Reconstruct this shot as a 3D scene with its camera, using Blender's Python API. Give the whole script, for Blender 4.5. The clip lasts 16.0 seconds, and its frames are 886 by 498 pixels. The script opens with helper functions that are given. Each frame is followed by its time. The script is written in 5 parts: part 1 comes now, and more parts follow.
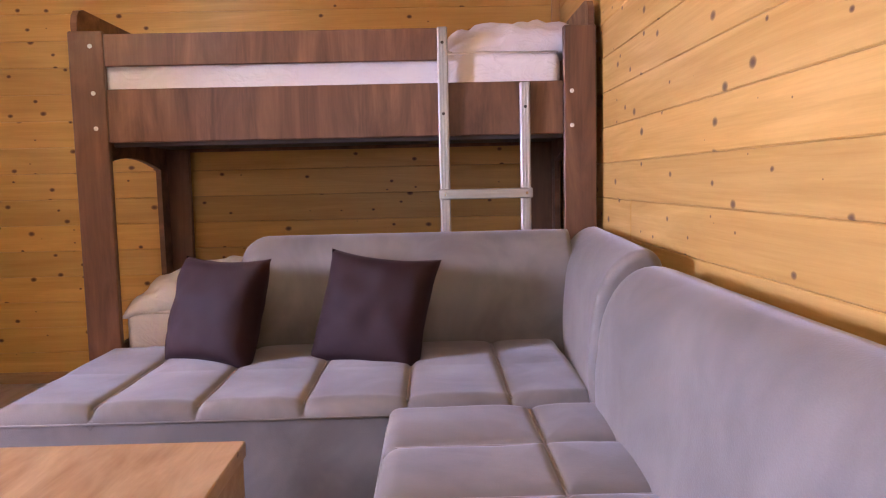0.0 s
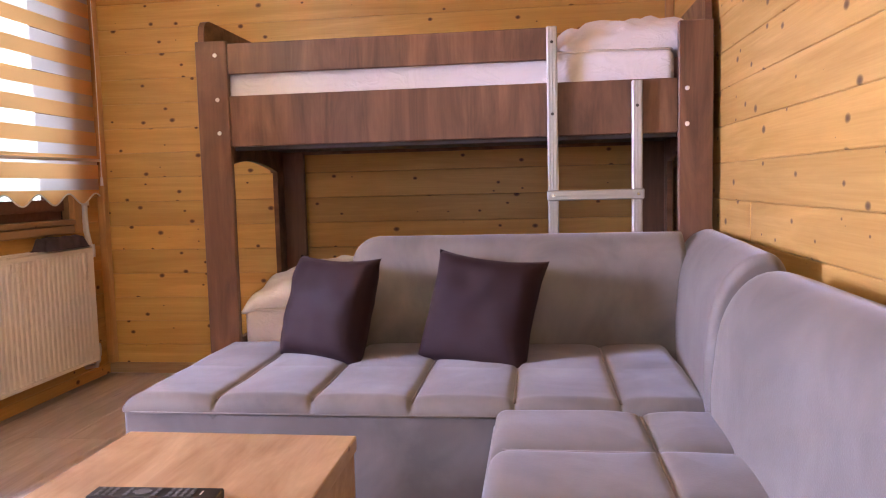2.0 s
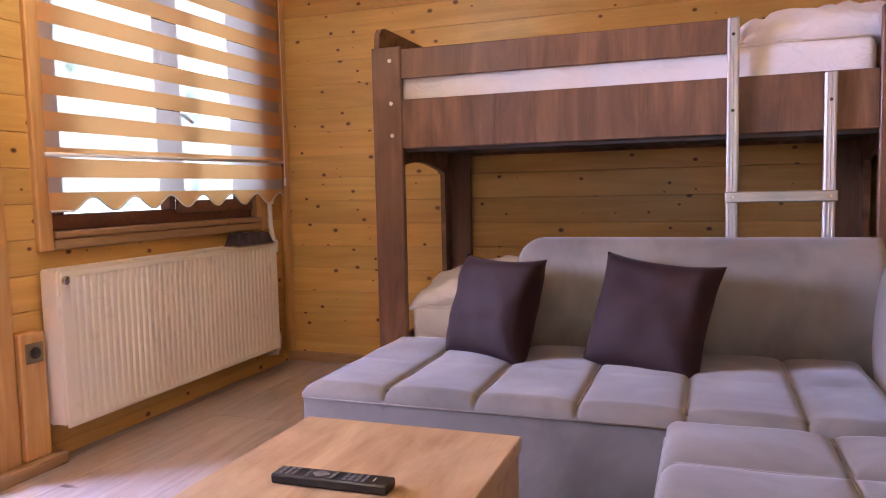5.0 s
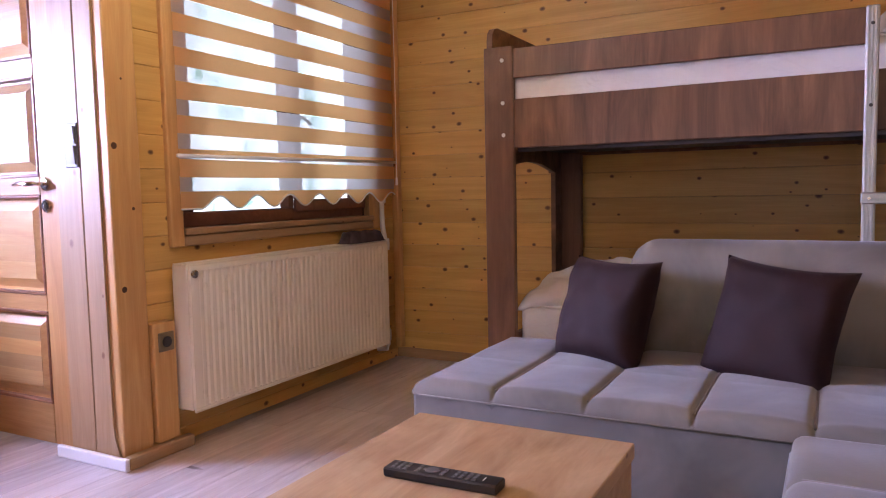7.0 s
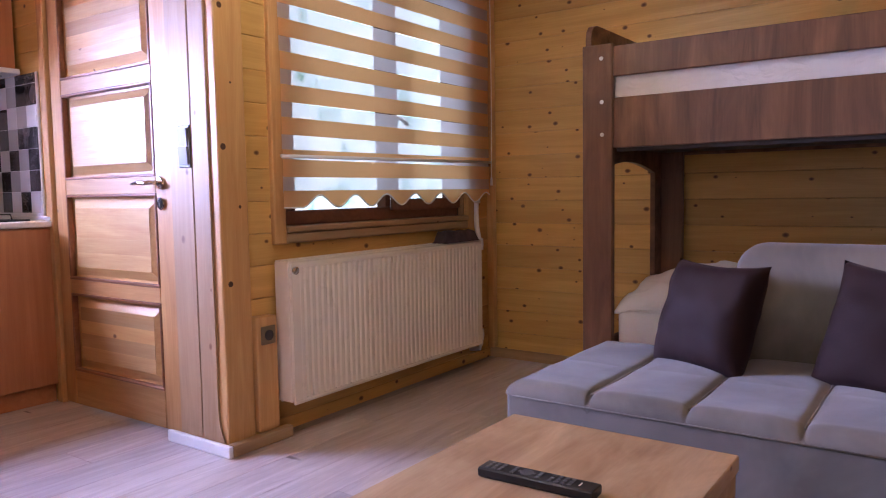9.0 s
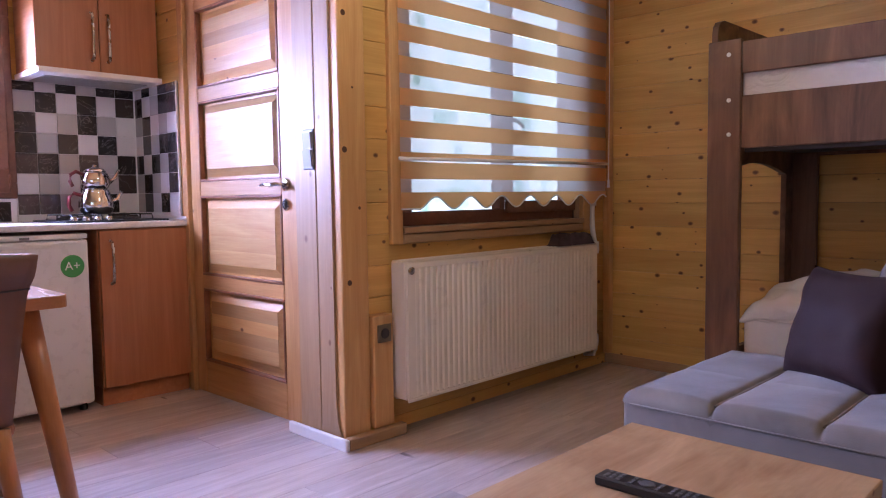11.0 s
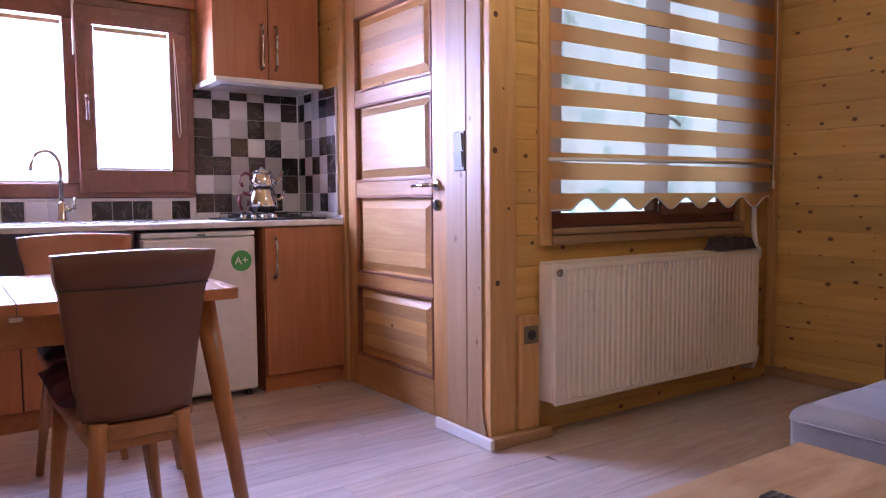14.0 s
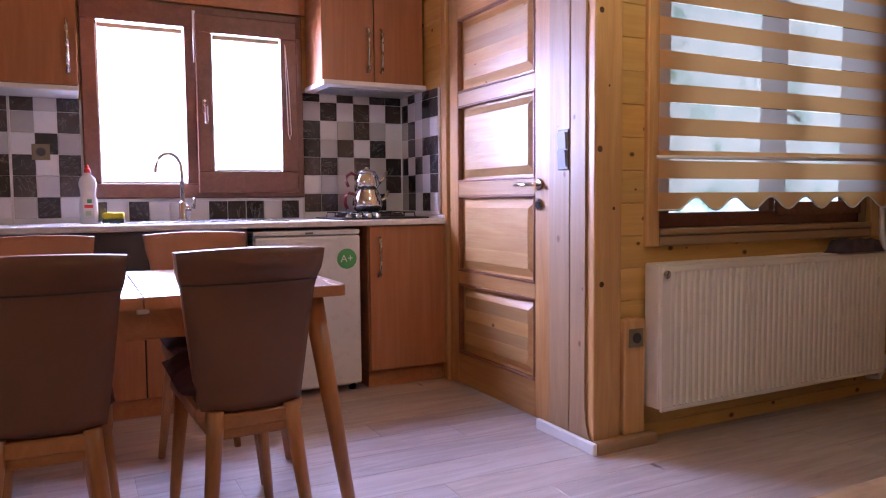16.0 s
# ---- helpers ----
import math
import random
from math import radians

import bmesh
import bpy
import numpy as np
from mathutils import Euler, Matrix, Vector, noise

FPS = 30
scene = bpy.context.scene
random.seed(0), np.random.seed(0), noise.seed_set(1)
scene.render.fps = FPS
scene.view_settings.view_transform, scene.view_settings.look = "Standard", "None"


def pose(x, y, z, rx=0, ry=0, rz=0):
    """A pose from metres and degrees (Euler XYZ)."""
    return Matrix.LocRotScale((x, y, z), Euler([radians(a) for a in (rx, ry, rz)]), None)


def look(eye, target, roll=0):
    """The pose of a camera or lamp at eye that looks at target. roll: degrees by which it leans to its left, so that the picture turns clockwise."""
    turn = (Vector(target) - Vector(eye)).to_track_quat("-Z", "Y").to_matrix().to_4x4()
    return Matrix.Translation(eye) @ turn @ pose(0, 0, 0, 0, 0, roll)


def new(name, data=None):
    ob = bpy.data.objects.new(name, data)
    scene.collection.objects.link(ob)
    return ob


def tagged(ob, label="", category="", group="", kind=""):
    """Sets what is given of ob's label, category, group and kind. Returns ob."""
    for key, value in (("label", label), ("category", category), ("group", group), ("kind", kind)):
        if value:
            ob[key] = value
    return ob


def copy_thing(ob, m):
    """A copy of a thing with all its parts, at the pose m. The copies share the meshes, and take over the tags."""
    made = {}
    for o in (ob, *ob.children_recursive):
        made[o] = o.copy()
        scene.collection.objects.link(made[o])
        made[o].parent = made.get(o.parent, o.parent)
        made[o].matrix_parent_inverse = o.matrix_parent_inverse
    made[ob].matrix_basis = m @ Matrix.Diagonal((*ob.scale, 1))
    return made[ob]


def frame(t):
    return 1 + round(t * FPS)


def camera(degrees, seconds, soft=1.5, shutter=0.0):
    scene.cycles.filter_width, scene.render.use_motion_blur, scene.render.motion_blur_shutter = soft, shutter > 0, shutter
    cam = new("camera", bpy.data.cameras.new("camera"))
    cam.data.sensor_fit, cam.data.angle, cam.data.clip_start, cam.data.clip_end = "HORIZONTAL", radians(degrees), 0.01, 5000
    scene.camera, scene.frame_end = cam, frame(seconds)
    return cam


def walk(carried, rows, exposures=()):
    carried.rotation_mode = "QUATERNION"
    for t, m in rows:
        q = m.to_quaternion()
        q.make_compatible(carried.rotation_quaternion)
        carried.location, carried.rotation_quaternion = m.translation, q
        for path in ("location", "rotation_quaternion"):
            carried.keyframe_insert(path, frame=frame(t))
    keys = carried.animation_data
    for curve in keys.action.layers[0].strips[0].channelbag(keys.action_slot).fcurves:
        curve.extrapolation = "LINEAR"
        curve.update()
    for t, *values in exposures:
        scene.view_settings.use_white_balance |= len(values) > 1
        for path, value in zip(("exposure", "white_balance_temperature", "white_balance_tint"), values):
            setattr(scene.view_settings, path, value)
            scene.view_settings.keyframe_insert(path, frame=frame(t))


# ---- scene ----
cam = camera(62.5, 16.0, soft=1.1)
PATH = [
    (0, look((0.015, 0.091, 0.990), (0.043, 2.082, 0.805), -1.28)),
    (0.5, look((0.012, 0.091, 0.990), (-0.023, 2.083, 0.808), -1.30)),
    (1, look((0.008, 0.092, 0.990), (-0.100, 2.081, 0.810), -1.35)),
    (1.5, look((0.005, 0.092, 0.990), (-0.175, 2.076, 0.812), -1.39)),
    (2, look((0.002, 0.092, 0.990), (-0.252, 2.068, 0.815), -1.43)),
    (2.5, look((-0.002, 0.092, 0.990), (-0.325, 2.058, 0.816), -1.47)),
    (3, look((-0.005, 0.092, 0.990), (-0.397, 2.046, 0.819), -1.46)),
    (3.5, look((-0.008, 0.092, 0.990), (-0.470, 2.030, 0.821), -1.44)),
    (4, look((-0.012, 0.091, 0.990), (-0.546, 2.011, 0.823), -1.38)),
    (6.5, look((-0.028, 0.087, 0.991), (-0.910, 1.876, 0.832), -1.20)),
    (7, look((-0.031, 0.086, 0.991), (-0.974, 1.843, 0.833), -1.18)),
    (7.5, look((-0.034, 0.086, 0.991), (-1.022, 1.817, 0.834), -1.18)),
    (8, look((-0.036, 0.085, 0.991), (-1.074, 1.787, 0.835), -1.08)),
    (8.5, look((-0.039, 0.083, 0.991), (-1.132, 1.751, 0.837), -0.98)),
    (9, look((-0.042, 0.082, 0.991), (-1.198, 1.706, 0.838), -0.92)),
    (9.5, look((-0.045, 0.080, 0.991), (-1.264, 1.659, 0.840), -0.87)),
    (12, look((-0.059, 0.071, 0.991), (-1.543, 1.404, 0.851), -0.71)),
    (12.5, look((-0.061, 0.069, 0.991), (-1.586, 1.355, 0.852), -0.71)),
    (13, look((-0.063, 0.067, 0.991), (-1.630, 1.302, 0.853), -0.63)),
    (13.5, look((-0.065, 0.065, 0.991), (-1.670, 1.250, 0.853), -0.55)),
    (14, look((-0.068, 0.062, 0.991), (-1.711, 1.194, 0.854), -0.45)),
    (14.5, look((-0.070, 0.060, 0.991), (-1.751, 1.135, 0.854), -0.41)),
    (15, look((-0.072, 0.057, 0.991), (-1.793, 1.067, 0.855), -0.37)),
    (15.5, look((-0.074, 0.055, 0.991), (-1.825, 1.011, 0.855), -0.44)),
    (16, look((-0.075, 0.053, 0.991), (-1.857, 0.952, 0.855), -0.49)),
]
EXPOSURES = [(0.0, 0.30, 6350, 10), (2.0, 0.46, 6300, 10), (4.0, 0.48, 6100, 10), (6.5, 0.03, 5850, 9), (9.0, -0.31, 5500, 9), (12.5, -0.51, 5400, 9), (14.5, -0.61, 5600, 9), (16.0, -0.74, 5750, 8)]
walk(cam, PATH, EXPOSURES)

# ---- world and light ----
world = bpy.data.worlds.new("sky")
scene.world = world
world.use_nodes = True
wn = world.node_tree.nodes
sky = wn.new("ShaderNodeTexSky")
sky.sky_type, sky.sun_disc = "NISHITA", False
sky.sun_elevation, sky.sun_rotation = radians(50), radians(250)
world.node_tree.links.new(sky.outputs[0], wn["Background"].inputs[0])
wn["Background"].inputs[1].default_value = 0.12


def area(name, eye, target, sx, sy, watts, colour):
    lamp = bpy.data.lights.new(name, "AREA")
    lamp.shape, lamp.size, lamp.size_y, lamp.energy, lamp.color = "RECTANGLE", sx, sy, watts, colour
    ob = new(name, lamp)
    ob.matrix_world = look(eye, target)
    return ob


# daylight in the openings: the kitchen window, the living window
area("kitchen_daylight", (-4.75, 0.62, 1.75), (-2.6, 0.80, 0.85), 1.5, 1.2, 3400, (0.62, 0.605, 1.0))
area("window_daylight", (-4.2, 3.0, 4.1), (-2.4, 2.9, 1.5), 2.2, 1.8, 7500, (0.70, 0.70, 1.0))
# added fill light from behind the camera, where no window is known
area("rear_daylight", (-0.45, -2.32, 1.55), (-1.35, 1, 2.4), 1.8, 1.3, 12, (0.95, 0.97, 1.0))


def bulb(eye, watts):
    lamp = bpy.data.lights.new("ceiling_bulb", "POINT")
    lamp.energy, lamp.color, lamp.shadow_soft_size = watts, (1.0, 0.93, 0.83), 0.06
    new("ceiling_bulb", lamp).location = eye


# the two bulbs of the ceiling lamp, which the teapot mirrors
bulb((-1.70, 1.62, 2.20), 14)
bulb((-1.40, 1.62, 2.20), 14)


# ---- materials ----
class Nodes:
    """A short hand for node materials."""

    def __init__(self, name):
        self.mat = bpy.data.materials.new(name)
        self.mat.use_nodes = True
        self.t = self.mat.node_tree
        self.bsdf = self.t.nodes["Principled BSDF"]
        self.out = self.t.nodes["Material Output"]

    def n(self, kind, **inputs):
        node = self.t.nodes.new("ShaderNode" + kind)
        for key, value in inputs.items():
            self.set(node.inputs[key.replace("_", " ")], value)
        return node

    def set(self, socket, value):
        if isinstance(value, bpy.types.NodeSocket):
            self.t.links.new(value, socket)
        else:
            socket.default_value = value

    def ramp(self, fac, *stops, constant=False):
        node = self.t.nodes.new("ShaderNodeValToRGB")
        node.color_ramp.interpolation = "CONSTANT" if constant else "LINEAR"
        els = node.color_ramp.elements
        while len(els) < len(stops):
            els.new(0.5)
        for el, (p, c) in zip(els, stops):
            el.position, el.color = p, (*c, 1) if len(c) == 3 else c
        self.set(node.inputs[0], fac)
        return node.outputs[0]

    def math(self, op, a, b=0.0):
        node = self.t.nodes.new("ShaderNodeMath")
        node.operation = op
        self.set(node.inputs[0], a)
        self.set(node.inputs[1], b)
        return node.outputs[0]

    def mix(self, fac, a, b, mode="MIX"):
        node = self.t.nodes.new("ShaderNodeMix")
        node.data_type, node.blend_type = "RGBA", mode
        for socket, value in ((node.inputs[0], fac), (node.inputs[6], a), (node.inputs[7], b)):
            if isinstance(value, tuple) and len(value) == 3:
                value = (*value, 1)
            self.set(socket, value)
        return node.outputs[2]

    def coords(self, scale, spread=0.0):
        """Object coordinates, stretched, and moved by a random amount for each object."""
        tc = self.n("TexCoord").outputs["Object"]
        if spread:
            rnd = self.n("ObjectInfo").outputs["Random"]
            off = self.n("CombineXYZ", X=self.math("MULTIPLY", rnd, spread), Y=self.math("MULTIPLY", rnd, spread * 0.37), Z=self.math("MULTIPLY", rnd, spread * 1.7))
            add = self.t.nodes.new("ShaderNodeVectorMath")
            self.set(add.inputs[0], tc)
            self.set(add.inputs[1], off.outputs[0])
            tc = add.outputs[0]
        mul = self.t.nodes.new("ShaderNodeVectorMath")
        mul.operation = "MULTIPLY"
        self.set(mul.inputs[0], tc)
        mul.inputs[1].default_value = scale
        return mul.outputs[0]

    def noise(self, vec, scale, detail=4.0, rough=0.55, dist=0.0):
        return self.n("TexNoise", Vector=vec, Scale=scale, Detail=detail, Roughness=rough, Distortion=dist).outputs[0]

    def bump(self, height, strength=0.2, distance=0.01):
        self.set(self.bsdf.inputs["Normal"], self.n("Bump", Strength=strength, Distance=distance, Height=height).outputs[0])

    def done(self, colour=None, rough=0.5, metal=0.0, **more):
        if colour is not None:
            self.set(self.bsdf.inputs["Base Color"], (*colour, 1) if isinstance(colour, tuple) else colour)
        self.set(self.bsdf.inputs["Roughness"], rough)
        self.set(self.bsdf.inputs["Metallic"], metal)
        for key, value in more.items():
            self.set(self.bsdf.inputs[key.replace("_", " ")], value)
        return self.mat


def wood(name, dark, light, scale=(1, 9, 9), knots=0.0, spread=7.0, rough=0.42, grain=0.5, coat=0.0, knot_colour=(0.15, 0.058, 0.018), piece=0.25, bump=0.15):
    """Wood with its grain along the local x."""
    m = Nodes(name)
    v = m.coords(scale, spread)
    rings = m.noise(v, 2.2, 5, 0.6, 1.2)
    fine = m.noise(m.coords((scale[0] * 3, scale[1] * 11, scale[2] * 11), spread), 3.0, 3, 0.6)
    fac = m.math("ADD", m.math("MULTIPLY", rings, 1 - grain * 0.5), m.math("MULTIPLY", fine, grain * 0.5))
    colour = m.ramp(fac, (0.30, dark), (0.52, tuple((a + b) / 2 for a, b in zip(dark, light))), (0.70, light))
    rnd = m.n("ObjectInfo").outputs["Random"]
    colour = m.mix(1.0, colour, m.ramp(rnd, (0.0, (1 - piece,) * 3), (0.5, (1, 1, 1)), (1.0, (1 + piece * 0.3, 1.0, 1 - piece * 0.5))), "MULTIPLY")
    if knots:
        sep = m.n("SeparateXYZ", Vector=m.coords((1, 1, 1), spread * 3))
        flat = m.n("CombineXYZ", X=m.math("MULTIPLY", sep.outputs[0], 0.72), Y=m.math("ADD", sep.outputs[2], m.math("MULTIPLY", sep.outputs[1], 0.15)), Z=0.0)
        vor = m.n("TexVoronoi", Vector=flat.outputs[0], Scale=knots, Randomness=1.0)
        vor.voronoi_dimensions = "2D"
        cell = m.n("SeparateColor", Color=vor.outputs["Color"])
        size = m.ramp(cell.outputs[0], (0.25, (0, 0, 0)), (1.0, (1, 1, 1)))
        wob = m.math("MULTIPLY", m.noise(m.coords((40, 40, 40), spread), 1.0, 2), 0.045 * knots / 8.5)
        d = m.math("DIVIDE", m.math("ADD", vor.outputs["Distance"], wob), m.math("MULTIPLY", m.math("ADD", m.math("MULTIPLY", size, 0.12), 0.026), knots / 8.5))
        ring = m.ramp(d, (0.40, (1, 1, 1)), (0.70, (0.75, 0.75, 0.75)), (0.92, (0.22, 0.22, 0.22)), (1.0, (0, 0, 0)))
        colour = m.mix(ring, colour, knot_colour)
    m.bump(fac, bump, 0.004)
    extra = {"Coat_Weight": coat, "Coat_Roughness": 0.25} if coat else {}
    return m.done(colour, m.ramp(fac, (0.3, (rough + 0.1,) * 3), (0.7, (rough - 0.06,) * 3)), **extra)


PINE = wood("varnished_pine", (0.53, 0.295, 0.068), (0.75, 0.465, 0.140), (0.4, 5, 5), knots=9.6, piece=0.15, coat=0.15, knot_colour=(0.10, 0.036, 0.012))
PINE_PLAIN = wood("clear_pine", (0.50, 0.25, 0.075), (0.68, 0.41, 0.155), (0.7, 9, 9), knots=4.5, piece=0.12, coat=0.2)
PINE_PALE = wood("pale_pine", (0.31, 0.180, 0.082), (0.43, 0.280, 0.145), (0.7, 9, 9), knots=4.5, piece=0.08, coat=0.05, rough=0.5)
PINE_DOOR = wood("door_pine", (0.36, 0.175, 0.055), (0.54, 0.315, 0.120), (0.7, 8, 8), knots=4, piece=0.12, coat=0.10, rough=0.44)
PINE_STRIPE = wood("striped_pine", (0.44, 0.225, 0.072), (0.64, 0.43, 0.185), (0.5, 5, 5), knots=3, piece=0.28, coat=0.15, rough=0.40)
WALNUT = wood("walnut_laminate", (0.062, 0.027, 0.015), (0.250, 0.122, 0.062), (0.55, 3.6, 3.6), grain=0.3, rough=0.42, piece=0.06, spread=3, bump=0.06)
OAK = wood("oak_laminate", (0.35, 0.215, 0.105), (0.58, 0.405, 0.225), (0.9, 3.2, 3.2), knots=5, rough=0.40, piece=0.0, grain=0.35, bump=0.06, knot_colour=(0.20, 0.09, 0.04))
BEECH = wood("beech_wood", (0.33, 0.135, 0.045), (0.46, 0.215, 0.080), (1.2, 8, 8), rough=0.35, piece=0.08, bump=0.05, coat=0.2)
CHERRY = wood("cherry_laminate", (0.31, 0.112, 0.036), (0.42, 0.170, 0.064), (0.6, 10, 10), rough=0.36, piece=0.05, bump=0.03, coat=0.1)
MOULD = wood("red_brown_moulding", (0.16, 0.055, 0.020), (0.28, 0.115, 0.045), (0.8, 9, 9), rough=0.4, piece=0.05)
MAPLE = wood("pale_maple", (0.50, 0.32, 0.17), (0.62, 0.43, 0.25), (0.8, 6, 6), rough=0.4, piece=0.05, bump=0.03)
BROWN_PVC = wood("brown_window_foil", (0.135, 0.053, 0.032), (0.215, 0.092, 0.056), (0.8, 10, 10), rough=0.38, piece=0.05, bump=0.03)
TABLE_TOP = wood("table_laminate", (0.50, 0.30, 0.18), (0.62, 0.41, 0.27), (1.0, 6, 6), rough=0.22, piece=0.0, bump=0.02, coat=0.3)
PLANK = wood("grey_oak_laminate", (0.37, 0.310, 0.298), (0.60, 0.540, 0.545), (0.9, 8, 8), knots=3.0, rough=0.32, piece=0.20, bump=0.08, knot_colour=(0.12, 0.08, 0.06))


def plain(name, colour, rough=0.5, metal=0.0, wear=0.08, scale=6.0, bump=0.0, **more):
    m = Nodes(name)
    v = m.coords((1, 1, 1), 5)
    a = m.noise(v, scale, 5)
    col = m.mix(m.ramp(a, (0.35, (0, 0, 0)), (0.7, (1, 1, 1))), tuple(c * (1 - wear) for c in colour), tuple(min(1, c * (1 + wear)) for c in colour))
    if bump:
        m.bump(m.noise(v, scale * 30, 3), bump, 0.002)
    return m.done(col, m.ramp(m.noise(v, scale * 4, 3), (0.3, (max(0.03, rough - 0.06),) * 3), (0.7, (rough + 0.06,) * 3)), metal, **more)


def velvet(name, colour, sheen=0.6, tint=(0.9, 0.85, 0.95), rough=0.75, blotch=1.0):
    m = Nodes(name)
    v = m.coords((1, 1, 1), 3)
    nap = m.noise(v, 3.0, 4, 0.6, 0.6)
    fine = m.noise(v, 260.0, 2)
    col = m.mix(m.ramp(nap, (0.35, (0, 0, 0)), (0.68, (1, 1, 1))), tuple(c * (1 - 0.26 * blotch) for c in colour), tuple(c * (1 + 0.20 * blotch) for c in colour))
    m.bump(m.math("ADD", fine, m.math("MULTIPLY", nap, 2.0 * blotch)), 0.25, 0.002)
    return m.done(col, rough, 0.0, Specular_IOR_Level=0.25, Sheen_Weight=sheen, Sheen_Roughness=0.35, Sheen_Tint=(*tint, 1))


SOFA = velvet("grey_velvet", (0.200, 0.182, 0.160), 0.50, (0.85, 0.85, 0.92))
SOFA_PIPE = velvet("velvet_piping", (0.265, 0.225, 0.205), 0.5)
PLUM = velvet("plum_velvet", (0.019, 0.0060, 0.0064), 0.06, (0.8, 0.6, 0.65), blotch=0.35)
CHAIR_LEATHER = plain("taupe_leatherette", (0.150, 0.066, 0.037), 0.48, wear=0.10, scale=5, bump=0.10)
CHAIR_FRONT = plain("brown_leatherette", (0.36, 0.155, 0.075), 0.45, wear=0.10, scale=5, bump=0.10)


def linen(name, colour):
    """Washed cotton with soft creases and a fine weave."""
    m = Nodes(name)
    v = m.coords((1, 1, 1), 5)
    crease = m.n("TexNoise", Vector=m.coords((0.7, 1.6, 1.0), 5), Scale=9.0, Detail=3.0, Roughness=0.5, Distortion=1.6).outputs[0]
    ridge = m.math("ABSOLUTE", m.math("SUBTRACT", crease, 0.5))
    m.bump(m.math("ADD", m.math("MULTIPLY", m.ramp(ridge, (0.0, (1, 1, 1)), (0.10, (0.2, 0.2, 0.2)), (0.3, (0, 0, 0))), 1.0), m.math("MULTIPLY", m.noise(v, 300, 2), 0.04)), 0.22, 0.012)
    return m.done(m.mix(m.noise(v, 6, 3), tuple(c * 0.95 for c in colour), colour), 0.85)


LINEN = linen("white_linen", (0.80, 0.77, 0.77))
LINEN_WARM = linen("cream_linen", (0.80, 0.76, 0.74))
RADIATOR = plain("cream_enamel", (0.90, 0.83, 0.70), 0.32, wear=0.02, scale=3)
WHITE_PLASTIC = plain("white_plastic", (0.80, 0.79, 0.78), 0.35, wear=0.02)
WHITE_TRIM = plain("white_trim", (0.78, 0.76, 0.74), 0.5, wear=0.06)
FRIDGE = plain("fridge_enamel", (0.74, 0.73, 0.73), 0.3, wear=0.02)
ALU = plain("brushed_aluminium", (0.50, 0.49, 0.475), 0.40, 0.9, wear=0.06, scale=14)
STEEL = plain("polished_steel", (0.70, 0.69, 0.68), 0.10, 1.0, wear=0.03)
SATIN = plain("satin_nickel", (0.56, 0.54, 0.51), 0.26, 1.0, wear=0.04)
BLACK = plain("black_plastic", (0.010, 0.010, 0.011), 0.42, wear=0.1)
GREY_KEY = plain("grey_rubber", (0.13, 0.13, 0.135), 0.6, wear=0.05)
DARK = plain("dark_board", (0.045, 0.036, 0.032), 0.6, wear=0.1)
GREY_SWITCH = plain("grey_switch", (0.13, 0.125, 0.125), 0.42, wear=0.05)
BRASS_SOCKET = plain("bronze_socket", (0.21, 0.16, 0.09), 0.45, 0.3, wear=0.05)
COUNTER = plain("pale_worktop", (0.72, 0.69, 0.68), 0.30, wear=0.10, scale=22)
GREEN = plain("green_print", (0.06, 0.30, 0.07), 0.5, wear=0.03)
RED = plain("red_plastic", (0.62, 0.03, 0.02), 0.35, wear=0.03)
YELLOW = plain("yellow_sponge", (0.80, 0.60, 0.03), 0.9, wear=0.1, scale=60, bump=0.5)
SCOUR = plain("dark_scourer", (0.025, 0.045, 0.03), 0.95, wear=0.2, scale=60, bump=0.5)
BURGUNDY = plain("burgundy_cloth", (0.055, 0.008, 0.012), 0.7, wear=0.35, scale=12, bump=0.2)
DARK_CLOTH = plain("dark_folded_cloth", (0.055, 0.035, 0.042), 0.75, wear=0.45, scale=18, bump=0.3)
BOLT = plain("bright_bolt", (0.80, 0.79, 0.77), 0.40, 0.5, wear=0.03)
KNOT = plain("dark_knot", (0.075, 0.028, 0.010), 0.5, wear=0.3, scale=60)
GROUT = plain("white_grout", (0.80, 0.79, 0.80), 0.8, wear=0.06)
MAROON = plain("maroon_handle", (0.13, 0.012, 0.016), 0.35, wear=0.05)
LABEL_GREEN = plain("pale_green_print", (0.45, 0.60, 0.35), 0.5)


def tile_material(name, veined, *stops):
    m = Nodes(name)
    rnd = m.n("ObjectInfo").outputs["Random"]
    base = m.ramp(rnd, *stops, constant=True)
    v = m.coords((1, 1, 1), 40)
    vein = m.ramp(m.noise(v, 6, 4, 0.6, 1.6), (0.488, (0, 0, 0)), (0.50, (1, 1, 1)), (0.512, (0, 0, 0)))
    col = m.mix(m.math("MULTIPLY", vein, veined), base, (0.55, 0.52, 0.50))
    return m.done(m.mix(m.math("MULTIPLY", m.noise(v, 9, 4), 0.05), col, tuple([0.30, 0.27, 0.27])), 0.14)


TILE_DARK = tile_material("dark_marble_tile", 0.22, (0.0, (0.014, 0.012, 0.013)), (0.5, (0.050, 0.034, 0.030)), (0.8, (0.028, 0.022, 0.022)))
TILE_LIGHT = tile_material("pale_marble_tile", 0.15, (0.0, (0.80, 0.78, 0.81)), (0.5, (0.74, 0.72, 0.74)), (0.8, (0.83, 0.81, 0.84)))
TILE_GREY = tile_material("grey_marble_tile", 0.15, (0.0, (0.46, 0.44, 0.44)), (0.5, (0.52, 0.50, 0.50)))


